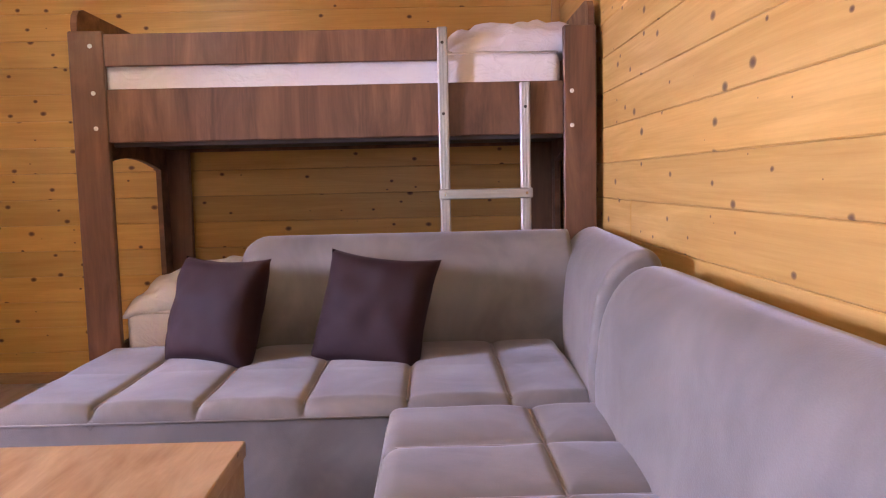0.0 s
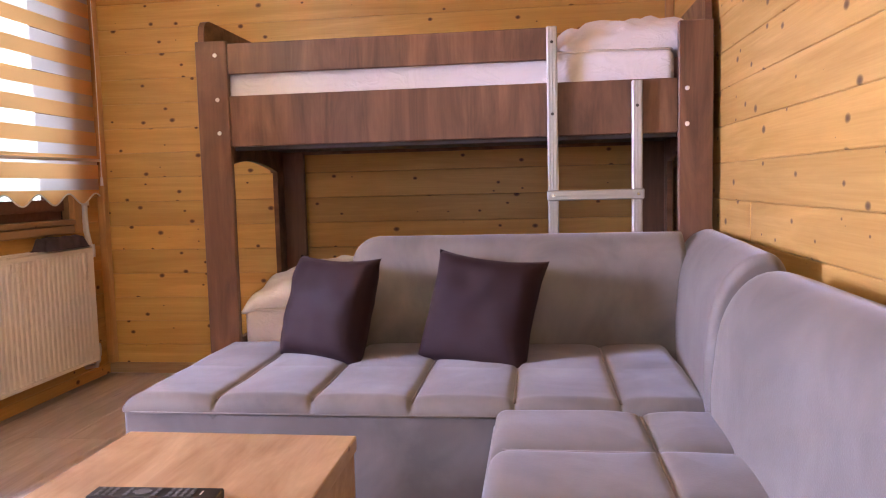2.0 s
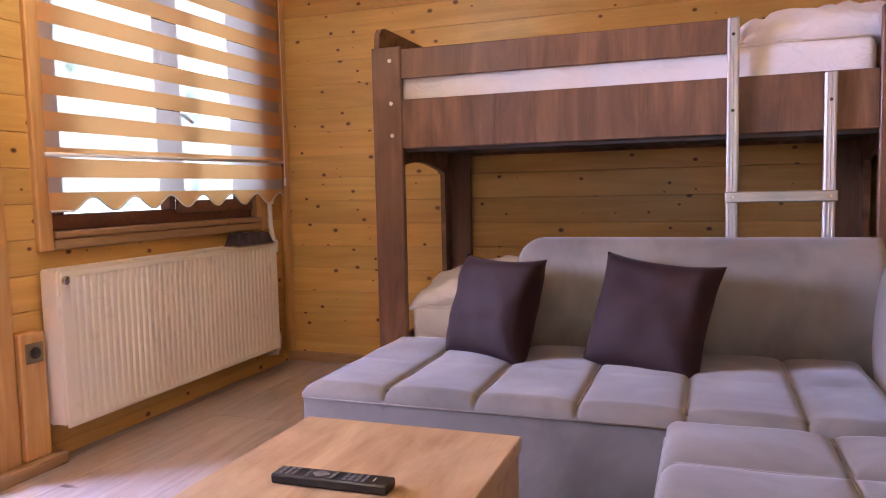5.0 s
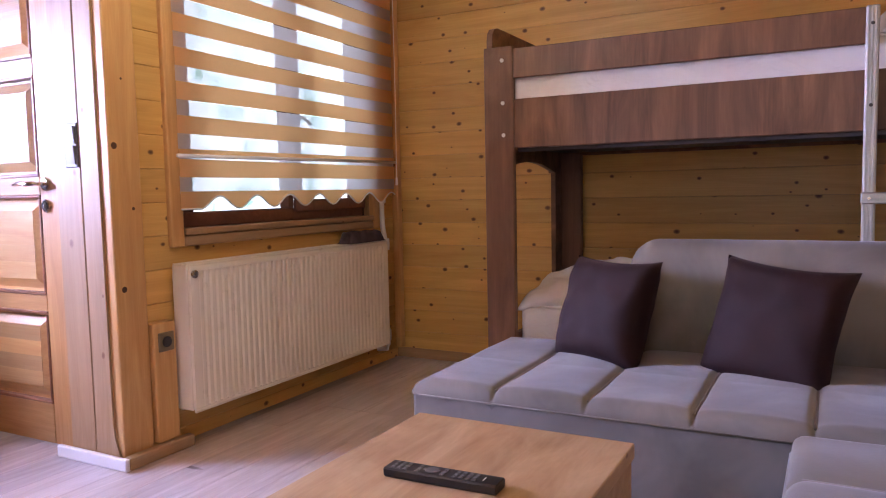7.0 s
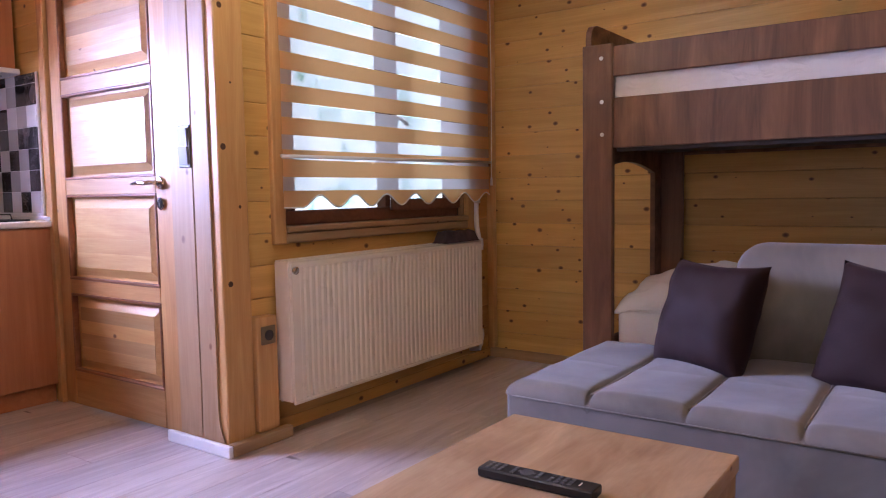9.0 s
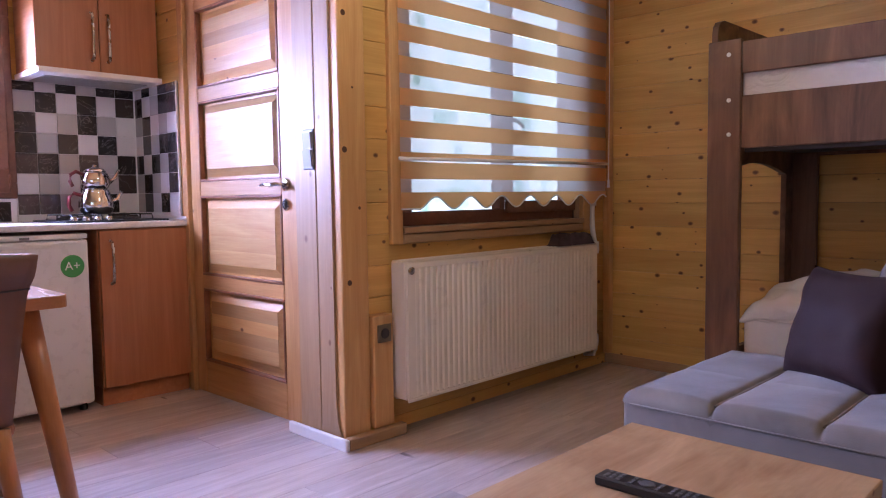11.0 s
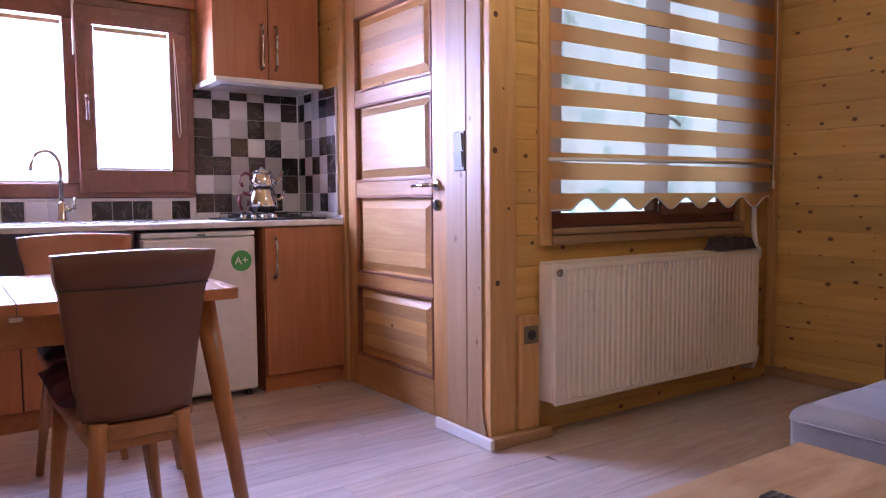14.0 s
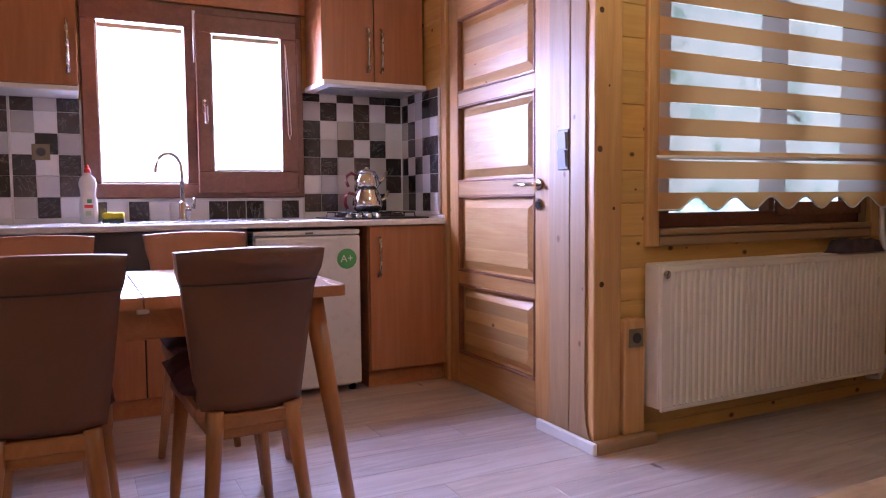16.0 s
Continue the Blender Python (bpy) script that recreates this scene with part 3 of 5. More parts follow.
part("front_rim", join(box(RX - 0.012, RX + 0.001, RY0, RY1, RZ0, RZ0 + 0.022, 0.006, 2), box(RX - 0.012, RX + 0.001, RY0, RY1, RZ1 - 0.028, RZ1, 0.006, 2)), RADIATOR, rad)
part("back_panel", box(-2.325, -2.312, RY0 + 0.01, RY1 - 0.01, RZ0, RZ1 - 0.01, 0.004), RADIATOR, rad)
part("side_cover", box(-2.320, RX - 0.013, RY0 - 0.004, RY0 + 0.012, RZ0 + 0.01, RZ1, 0.005, 2), RADIATOR, rad)
part("side_cover", box(-2.320, RX - 0.013, RY1 - 0.012, RY1 + 0.004, RZ0 + 0.01, RZ1, 0.005, 2), RADIATOR, rad)
g = bmesh.new()
for k in range(38):
    y = RY0 + 0.02 + k * (RY1 - RY0 - 0.05) / 38
    box(-2.318, RX - 0.013, y, y + 0.026, RZ1 - 0.004, RZ1 + 0.003, 0.001, into=g)
for x in (-2.318, -2.272, -2.246):
    box(x, x + 0.008, RY0, RY1, RZ1 - 0.003, RZ1 + 0.005, 0.001, into=g)
part("top_grille", g, RADIATOR, rad)
turn_y = Matrix.Rotation(radians(90), 4, "Y")
for y, z in ((RY0 + 0.020, RZ1 - 0.035),):
    plug = lathe([(0.016, 0), (0.016, 0.008), (0.011, 0.012), (0.006, 0.012)], 16)
    part("vent_plug", plug, SATIN, rad, smooth=False, at=Matrix.Translation((RX + 0.001, y, z)) @ turn_y)
part("valve", join(tube([(-2.275, RY1, 0.690), (-2.275, RY1 + 0.05, 0.690)], 0.014, 12), lathe([(0.02, -0.03), (0.022, 0.0), (0.02, 0.035)], 14), Matrix.Translation((-2.275, RY1 + 0.06, 0.695))), WHITE_PLASTIC, rad, smooth=True)
part("valve", join(tube([(-2.275, RY1, 0.185), (-2.275, RY1 + 0.05, 0.185)], 0.014, 12), lathe([(0.018, -0.035), (0.021, 0.0), (0.018, 0.03)], 14), Matrix.Translation((-2.275, RY1 + 0.06, 0.18))), WHITE_PLASTIC, rad, smooth=True)
pipe = thing("heating_pipe", "white plastic heating pipe beside the radiator", "pipe")
part("pipe_upper", tube([(-2.275, 3.582, 0.70), (-2.30, 3.590, 0.80), (-2.325, 3.625, 0.88), (-2.325, 3.63, 0.99), (-2.325, 3.63, 2.3)], 0.014, 12), WHITE_PLASTIC, pipe, smooth=True)
part("pipe_elbow", lathe([(0.021, 0), (0.021, 0.05)], 14), WHITE_PLASTIC, pipe, at=pose(-2.325, 3.63, 0.93), smooth=True)
part("pipe_lower", tube([(-2.275, 3.580, 0.18), (-2.275, 3.582, 0.12), (-2.285, 3.583, 0.095), (-2.349, 3.585, 0.085)], 0.013, 12), WHITE_PLASTIC, pipe, smooth=True)

# folded cloth on the radiator
cl = thing("folded_cloth", "dark folded cloth lying on the radiator", "cloth")


def cloth(u, v, top):
    x, y = -2.315 + 0.10 * v, 3.16 + 0.34 * u
    edge = smoothstep(0, 0.12, u) * smoothstep(0, 0.12, 1 - u) * smoothstep(0, 0.2, v) * smoothstep(0, 0.2, 1 - v)
    w = 0.010 * noise.noise(Vector((x * 30, y * 14, 3))) + 0.006 * noise.noise(Vector((x * 60, y * 50, 8)))
    return (x + 0.01 * noise.noise(Vector((y * 20, 1, v * 3))), y + 0.012 * noise.noise(Vector((x * 40, 2, u * 3))), 0.728 + (0.058 * edge + w * edge if top else 0))


part("fold", join(grid(lambda u, v: cloth(u, v, True), 40, 16), grid(lambda u, v: cloth(u, v, False), 40, 16)), DARK_CLOTH, cl, smooth=True)

# ---- socket column beside the post ----
soc = thing("socket_board", "short pine board with a bronze power socket", "power socket")
grain_up(part("board_body", box(WINX + 0.002, -2.290, 1.968, 2.074, 0.048, 0.512, 0.006, 2), PINE_PLAIN, soc))
part("socket_plate", box(-2.289, -2.281, 1.985, 2.057, 0.400, 0.474, 0.004, 2), BRASS_SOCKET, soc)
part("socket_well", lathe([(0.021, 0), (0.021, 0.004), (0.017, 0.004), (0.016, 0.001)], 20), DARK, soc, at=Matrix.Translation((-2.281, 2.021, 0.437)) @ turn_y)
sw = thing("light_switch", "grey double light switch on the door frame", "light switch")
part("switch_plate", box(-2.545, -2.473, 1.826, 1.834, 1.105, 1.268, 0.004, 2), GREY_SWITCH, sw)
for z in (1.118, 1.190):
    part("rocker", prism([(1.826, z), (1.826, z + 0.066), (1.816, z + 0.066), (1.822, z)], -2.536, -2.482, "x", 0.001, 1), GREY_SWITCH, sw)

# ---- panelled door ----
door = thing("door_1", "varnished pine door with four raised panels, shut", "door", at=(-3.576, 1.864, 0), kind="structure", rz=0.6)
DW = 0.917
grain_up(part("stile", box(0, 0.092, 0, 0.04, 0.008, 2.05, 0.004), PINE_DOOR, door, at=None))
grain_up(part("stile", box(DW - 0.117, DW, 0, 0.04, 0.008, 2.05, 0.004), PINE_DOOR, door))
RAILS = ((0.008, 0.172), (0.545, 0.612), (1.008, 1.080), (1.472, 1.540), (1.920, 2.05))
for z0, z1 in RAILS:
    part("rail", box(0.093, DW - 0.118, 0.001, 0.039, z0, z1, 0.003), PINE_DOOR, door)
for (_, z0), (z1, _) in zip(RAILS, RAILS[1:]):
    x0, x1 = 0.093, DW - 0.118
    bm = bmesh.new()
    loops = []
    for ins, y in ((0.0, 0.003), (0.010, 0.027), (0.022, 0.027), (0.060, 0.007)):
        loops.append([bm.verts.new(p) for p in ((x0 + ins, y, z0 + ins), (x1 - ins, y, z0 + ins), (x1 - ins, y, z1 - ins), (x0 + ins, y, z1 - ins))])
    for a, b in zip(loops, loops[1:]):
        for k in range(4):
            bm.faces.new((a[k], a[(k + 1) % 4], b[(k + 1) % 4], b[k]))
    bm.faces.new(loops[-1])
    mould = bmesh.new()
    for b in ((x0 - 0.001, x1 + 0.001, z0 - 0.001, z0 + 0.011), (x0 - 0.001, x1 + 0.001, z1 - 0.011, z1 + 0.001), (x0 - 0.001, x0 + 0.011, z0 + 0.011, z1 - 0.011), (x1 - 0.011, x1 + 0.001, z0 + 0.011, z1 - 0.011)):
        box(b[0], b[1], -0.0035, 0.026, b[2], b[3], 0.003, into=mould)
    part("moulding", mould, MOULD, door, "red-brown moulding round the panel")
    panel = part("raised_panel", bm, PINE_STRIPE, door, "striped solid pine panel")
    hgt = (z1 - z0 - 0.124) / 4
    for k in range(4):
        part("stave", box(x0 + 0.063, x1 - 0.063, 0.0052, 0.0075, z0 + 0.062 + k * hgt, z0 + 0.062 + (k + 1) * hgt - 0.0003, 0), PINE_STRIPE, panel)
turn_x = Matrix.Rotation(radians(90), 4, "X")
handle = part("door_handle", lathe([(0.026, 0), (0.026, 0.008), (0.020, 0.011), (0.009, 0.012)], 24), STEEL, door, "polished steel lever", at=Matrix.Translation((DW - 0.077, 0.0, 1.052)) @ turn_x, smooth=False)
part("lever", tube([(DW - 0.077, -0.010, 1.052), (DW - 0.077, -0.045, 1.052), (DW - 0.085, -0.052, 1.052), (DW - 0.124, -0.054, 1.050), (DW - 0.164, -0.053, 1.054), (DW - 0.204, -0.053, 1.047)], [0.009, 0.009, 0.010, 0.010, 0.009, 0.006], 12), STEEL, door, smooth=True)
part("key_rose", lathe([(0.026, 0), (0.026, 0.008), (0.020, 0.011), (0.011, 0.011), (0.010, 0.006)], 24), STEEL, door, at=Matrix.Translation((DW - 0.077, 0.0, 0.965)) @ turn_x)
part("key_cylinder", box(DW - 0.082, DW - 0.072, -0.014, -0.004, 0.950, 0.975, 0.003), DARK, door)


# ---- bunk bed ----
bed = thing("bunk_bed", "walnut laminate bunk bed made up with white linen", "bunk bed")
FY, BKY, LX, RXB = 2.870, 3.790, -1.318, 0.645


def up_board(name, x0, x1, y0, y1, z0, z1, parent, label="", bev=0.004):
    """A board whose grain runs upwards: built lying down, then stood up."""
    h = z1 - z0
    bm = box(-h / 2, h / 2, -(y1 - y0) / 2, (y1 - y0) / 2, -(x1 - x0) / 2, (x1 - x0) / 2, bev)
    return part(name, bm, WALNUT, parent, label, at=Matrix.Translation(((x0 + x1) / 2, (y0 + y1) / 2, (z0 + z1) / 2)) @ Matrix.Rotation(radians(-90), 4, "Y"))


up_board("front_post", LX, -1.190, FY, FY + 0.030, 0.0, 1.572, bed)
up_board("front_post", 0.522, RXB, FY, FY + 0.030, 0.0, 1.560, bed)
up_board("back_post", LX, -1.185, BKY - 0.030, BKY, 0.0, 1.668, bed)
up_board("back_post", 0.502, RXB, BKY - 0.030, BKY, 0.0, 1.668, bed)


def end_panel(x0, x1):
    """End panel with a rounded top and an arched opening low down."""
    r, top = 0.06, 1.668
    y0, y1 = FY + 0.031, BKY - 0.031
    a0, a1 = y0 + 0.10, y1 - 0.09
    bm = bmesh.new()
    outer = [(y0, 1.05)]
    outer += [(y0, top - r)] + [(y0 + r - r * math.cos(a), top - r + r * math.sin(a)) for a in (0.5, 1.0, 1.5708)] + [(y1, top), (y1, 1.05)]
    arch = [(a0 + (a1 - a0) * k / 12, 1.075 + 0.045 * math.sin(math.pi * k / 12)) for k in range(13)]
    top_part = outer + [(a1, 1.05)] + arch[::-1] + [(a0, 1.05)]
    join(bm, prism(top_part, x0, x1, "x"))
    join(bm, prism([(y0, 0.0), (a0, 0.0), (a0, 1.05), (y0, 1.05)], x0, x1, "x"))
    join(bm, prism([(a1, 0.0), (y1, 0.0), (y1, 1.05), (a1, 1.05)], x0, x1, "x"))
    join(bm, prism([(a0, 0.0), (a1, 0.0), (a1, 0.34), (a0, 0.34)], x0, x1, "x"))
    return bm


part("end_panel", end_panel(LX + 0.001, LX + 0.025), WALNUT, bed)
part("end_panel", end_panel(RXB - 0.025, RXB - 0.001), WALNUT, bed)


def rail_board(name, x0, x1, y0, y1, z0, z1):
    """Rails are cut from a sheet whose figure runs across them."""
    bm = box(-(z1 - z0) / 2, (z1 - z0) / 2, -(y1 - y0) / 2, (y1 - y0) / 2, -(x1 - x0) / 2, (x1 - x0) / 2, 0.003)
    return part(name, bm, WALNUT, bed, at=Matrix.Translation(((x0 + x1) / 2, (y0 + y1) / 2, (z0 + z1) / 2)) @ Matrix.Rotation(radians(-90), 4, "Y"))


rail_board("guard_rail", -1.189, 0.060, FY + 0.006, FY + 0.026, 1.442, 1.560)
rail_board("side_rail", -1.189, 0.521, FY + 0.006, FY + 0.026, 1.160, 1.358)
rail_board("back_rail", -1.184, 0.501, BKY - 0.026, BKY - 0.008, 1.160, 1.40)
part("bed_base", box(-1.28, 0.61, FY + 0.03, BKY - 0.032, 1.175, 1.192, 0.002), DARK, bed)
part("lower_side_rail", box(-1.189, 0.521, FY + 0.006, FY + 0.026, 0.12, 0.33, 0.003), WALNUT, bed)
part("lower_base", box(-1.28, 0.61, FY + 0.03, BKY - 0.032, 0.26, 0.28, 0.002), DARK, bed)
part("base_batten", box(-1.184, 0.52, FY + 0.032, FY + 0.052, 1.145, 1.174, 0.002), DARK, bed)
for x, z in ((-1.236, 1.516), (-1.234, 1.344), (-1.232, 1.214), (0.552, 1.318), (0.552, 1.190)):
    part("bolt", lathe([(0.0085, 0), (0.008, 0.003), (0.004, 0.0045)], 12), BOLT, bed, at=Matrix.Translation((x, FY - 0.0005, z)) @ turn_x)
# ladder
lad = part("ladder", box(0.048, 0.087, FY - 0.026, FY - 0.002, 0.0, 1.558, 0.004), ALU, bed, "brushed aluminium ladder")
part("ladder_rail", box(0.353, 0.391, FY - 0.026, FY - 0.002, 0.0, 1.352, 0.004), ALU, lad)
for x in (0.053, 0.064, 0.075, 0.358, 0.369, 0.380):
    part("rail_groove", box(x, x + 0.005, FY - 0.028, FY - 0.0255, 0.0, 1.556 if x < 0.2 else 1.350, 0.001), ALU, lad)
for k in range(4):
    z = 0.940 - 0.27 * k
    part("rung", join(box(0.044, 0.395, FY - 0.050, FY - 0.029, z - 0.019, z + 0.019, 0.004), box(0.06, 0.38, FY - 0.052, FY - 0.0495, z - 0.004, z + 0.004, 0.001)), ALU, lad)
    for x in (0.067, 0.372):
        part("rivet", lathe([(0.006, 0), (0.005, 0.003)], 10), STEEL, lad, at=Matrix.Translation((x, FY - 0.0505, z)) @ turn_x)
for x, z in ((0.067, 1.50), (0.067, 1.24), (0.372, 1.26)):
    part("rivet", lathe([(0.006, 0), (0.005, 0.003)], 10), DARK, lad, at=Matrix.Translation((x, FY - 0.0282, z)) @ turn_x)


def mattress(x0, x1, y0, y1, z0, z1, seed, wave=0.006):
    bm = box(x0, x1, y0, y1, z0, z1, 0.035, 4)
    bmesh.ops.subdivide_edges(bm, edges=[e for e in bm.edges if e.calc_length() > 0.3], cuts=24, use_grid_fill=True)
    for vtx in bm.verts:
        p = vtx.co * 6 + Vector((seed, 0, 0))
        vtx.co += Vector((0, wave * noise.noise(p * 1.5), wave * noise.noise(p)))
    return bm


def soft_pillow(w, d, h, seed, wrinkle=0.008, pinch=0.16):
    """A stuffed case: w by d lying flat, h thick, corners drawn out."""
    bm = bmesh.new()
    n = 26
    rows = {}
    for side in (1, -1):
        for i in range(n + 1):
            for j in range(n + 1):
                u, v = 2 * i / n - 1, 2 * j / n - 1
                if side < 0 and (i in (0, n) or j in (0, n)):
                    rows[side, i, j] = rows[1, i, j]
                    continue
                x = w / 2 * u * (1 - pinch * 0.5 * (1 - v * v) * abs(u) ** 3)
                y = d / 2 * v * (1 - pinch * 0.5 * (1 - u * u) * abs(v) ** 3)
                prof = ((1 - u ** 4) * (1 - v ** 4)) ** 0.62
                z = side * h / 2 * prof + wrinkle * noise.noise(Vector((x * 14 + seed, y * 14, side * 2))) * (0.3 + prof)
                edge = max(abs(u), abs(v))
                z += side * wrinkle * 0.30 * smoothstep(0.6, 0.92, edge) * (1 - smoothstep(0.92, 1.0, edge)) * noise.noise(Vector((math.atan2(v, u) * 7 + seed, side, 0)))
                rows[side, i, j] = bm.verts.new((x, y, z))
    for side in (1, -1):
        for i in range(n):
            for j in range(n):
                bm.faces.new((rows[side, i, j], rows[side, i + 1, j], rows[side, i + 1, j + 1], rows[side, i, j + 1]))
    return bm


m1 = thing("mattress", "white-sheeted mattress on the upper bunk", "mattress", group="bunk mattresses")
part("sheet", mattress(-1.215, 0.518, FY + 0.034, BKY - 0.034, 1.196, 1.478, 1.0, 0.010), LINEN, m1, smooth=True)
part("piping", tube([(-1.184, FY + 0.040, 1.468), (0.50, FY + 0.040, 1.470), (0.508, FY + 0.06, 1.470), (0.508, BKY - 0.05, 1.470)], 0.004, 6), LINEN_WARM, m1, smooth=True)
m2 = thing("mattress", "white-sheeted mattress on the lower bunk", "mattress", group="bunk mattresses")
part("sheet", mattress(-1.184, 0.60, FY + 0.030, BKY - 0.034, 0.285, 0.515, 2.0, 0.009), LINEN, m2, smooth=True)
part("piping", tube([(-1.184, FY + 0.036, 0.505), (0.58, FY + 0.036, 0.505)], 0.004, 6), LINEN_WARM, m2, smooth=True)
pl = thing("pillow", "plump white pillow at the head of the upper bunk", "pillow", at=(0.365, 3.13, 1.540), group="bed pillows")
part("pillow_case", soft_pillow(0.58, 0.44, 0.15, 3, 0.022), LINEN, pl, smooth=True, at=pose(0, 0, 0, 12, -3, 4))
pl = thing("pillow", "cream white pillow on the lower bunk", "pillow", at=(-0.985, 3.12, 0.580), group="bed pillows")
part("pillow_case", soft_pillow(0.46, 0.46, 0.125, 9, 0.018), LINEN, pl, smooth=True, at=pose(0, 0, 0, 8, -15, 0))

# ---- corner sofa ----
sofa = thing("corner_sofa", "grey velvet corner sofa with tufted seats", "sofa")


def seat_top(x0, x1, y0, y1, z, xs, ys, nx, ny, seed, deep):
    """A tufted seat with rounded borders; seams at xs and ys."""
    r = 0.045

    def fn(u, v):
        # wrap round the border: outer tenth of u and v runs down the side
        def wrap(t, lo, hi):
            e = 0.08
            if t < e:
                a = t / e * math.pi / 2
                return lo + r - r * math.cos(a), r - r * math.sin(a)
            if t > 1 - e:
                a = (1 - t) / e * math.pi / 2
                return hi - r + r * math.cos(a), r - r * math.sin(a)
            return lo + r + (hi - lo - 2 * r) * (t - e) / (1 - 2 * e), 0.0
        x, dx = wrap(u, x0, x1)
        y, dy = wrap(v, y0, y1)
        drop = max(dx, dy)
        seam = 0.0
        for s in xs:
            seam = max(seam, 1 - min(1, abs(x - s) / 0.090))
        for s in ys:
            seam = max(seam, deep * (1 - min(1, abs(y - s) / 0.125)))
        puff = 0.006 * noise.noise(Vector((x * 5 + seed, y * 5, 0)))
        return x, y, z - drop - (0.008 * seam ** 1.6 + 0.013 * seam ** 13) + puff
    return grid(fn, nx, ny)


def seat(x0, x1, y0, y1, xs, ys, seed, deep=1.0):
    s = part("seat", seat_top(x0, x1, y0, y1, 0.440, xs, ys, int((x1 - x0) * 200), int((y1 - y0) * 200), seed, deep), SOFA, sofa, smooth=True)
    part("seat_base", box(x0 + 0.001, x1 - 0.001, y0 + 0.001, y1 - 0.001, 0.035, 0.404, 0.012, 3), SOFA, sofa)
    for q in xs:
        part("seam_cord", tube([(q, y0 + 0.03 + k / 20 * (y1 - y0 - 0.06), 0.4235) for k in range(21)], 0.0034, 6), SOFA_PIPE, s, smooth=True)
    for q in ys if deep == 1.0 else ():
        part("seam_cord", tube([(x0 + 0.03 + k / 20 * (x1 - x0 - 0.06), q, 0.4235) for k in range(21)], 0.0034, 6), SOFA_PIPE, s, smooth=True)
    part("border_cord", tube([(x0 - 0.001, y1 - 0.03, 0.393), (x0 - 0.001, y0 + 0.03, 0.393), (x0 + 0.006, y0 + 0.008, 0.393), (x0 + 0.03, y0 - 0.001, 0.393), (x1 - 0.03, y0 - 0.001, 0.393)], 0.0028, 6), SOFA, s, smooth=True)
    return s


seat(-1.128, 0.44, 1.915, 2.64, (-0.868, -0.600, -0.328, -0.060, 0.210), (2.255,), 1, 0.55)
seat(-0.105, 0.44, 0.50, 1.875, (0.245,), (1.605, 1.345, 1.085, 0.825), 7)
for x, y in ((-1.08, 1.96), (-1.08, 2.58), (0.36, 1.96), (-0.05, 0.56), (0.36, 0.56)):
    part("foot", lathe([(0.02, 0), (0.026, 0.036)], 12), BLACK, sofa, at=pose(x, y, 0))


def backrest(length, seed, ends=(0.10, 0.10), thick=0.225, z0=0.30, z1=0.808):
    """A plump back along local x, its front towards -y, rounded over the top."""
    m, turn_z = 44, z1 - 0.20
    prof = []
    for k in range(m):
        a = k / m
        if a < 0.30:
            t = a / 0.30
            prof.append((0.012 - 0.022 * math.sin(math.pi * t * 0.8), z0 + (turn_z - z0) * t))
        elif a < 0.52:
            t = (a - 0.30) / 0.22 * math.pi / 2
            prof.append((0.0 + 0.13 * (1 - math.cos(t)), turn_z + (z1 - turn_z) * math.sin(t)))
        elif a < 0.68:
            t = (a - 0.52) / 0.16 * math.pi / 2
            prof.append((0.13 + (thick - 0.13) * math.sin(t), z1 - 0.07 + 0.07 * math.cos(t)))
        else:
            t = (a - 0.68) / 0.32
            prof.append((thick, z1 - 0.07 - (z1 - 0.07 - z0) * t))

    def fn(x, k):
        y, z = prof[k % m]
        for d, e in ((x, ends[0]), (length - x, ends[1])):
            if e and d < e:
                q = math.sqrt(max(0.0, 1 - (1 - d / e) ** 2))
                top = z1 - e * 0.9 * (1 - q)
                z = z0 + (z - z0) * (top - z0) / (z1 - z0)
                y = 0.55 * thick + (y - 0.55 * thick) * (0.72 + 0.28 * q)
        y += 0.004 * noise.noise(Vector((x * 4 + seed, z * 4, 0)))
        return x, y, z

    stops = [k / 50 * length for k in range(51)]
    for e, far in ((ends[0], 0.0), (ends[1], length)):
        stops += [abs(far - e * q) for q in (0.02, 0.06, 0.14, 0.28, 0.5, 0.75)] if e else []
    bm = bmesh.new()
    rows = [[bm.verts.new(fn(x, k)) for k in range(m)] for x in sorted(set(stops))]
    for a, b in zip(rows, rows[1:]):
        for k in range(m):
            bm.faces.new((a[k], a[(k + 1) % m], b[(k + 1) % m], b[k]))
    bm.faces.new(rows[0])
    bm.faces.new(rows[-1])
    return bm


part("backrest", backrest(1.165, 1, (0.10, 0.0)), SOFA, sofa, smooth=True, at=pose(-0.665, 2.585, 0))
part("backrest", backrest(0.915, 5, (0.0, 0.03), 0.178, z1=0.810), SOFA, sofa, "corner backrest", smooth=True, at=pose(0.486, 2.80, 0, 0, 0, -94.6))
part("backrest", backrest(1.33, 9, (0.060, 0.10), 0.228, z1=0.778), SOFA, sofa, smooth=True, at=pose(0.408, 1.862, 0, 0, 0, -90))
part("corner_fill", box(0.50, 0.64, 2.62, 2.80, 0.05, 0.60, 0.02, 2), SOFA, sofa)


def cushion(at, size, rx, rz, label, seed, spin=0):
    c = thing("throw_cushion", label, "cushion", at=at, group="throw cushions", rz=rz)
    part("cover", soft_pillow(size, size, 0.16, seed, 0.009, 0.19), PLUM, c, smooth=True, at=pose(0, 0, 0, rx, 0, 0) @ pose(0, 0, 0, 0, 0, spin))
    return c


cushion((-0.692, 2.448, 0.584), 0.366, 70, -27, "dark plum velvet cushion leaning on the sofa back", 2)
cushion((-0.180, 2.430, 0.574), 0.392, 68, -18, "dark plum velvet cushion tilted against the sofa back", 6, -5)

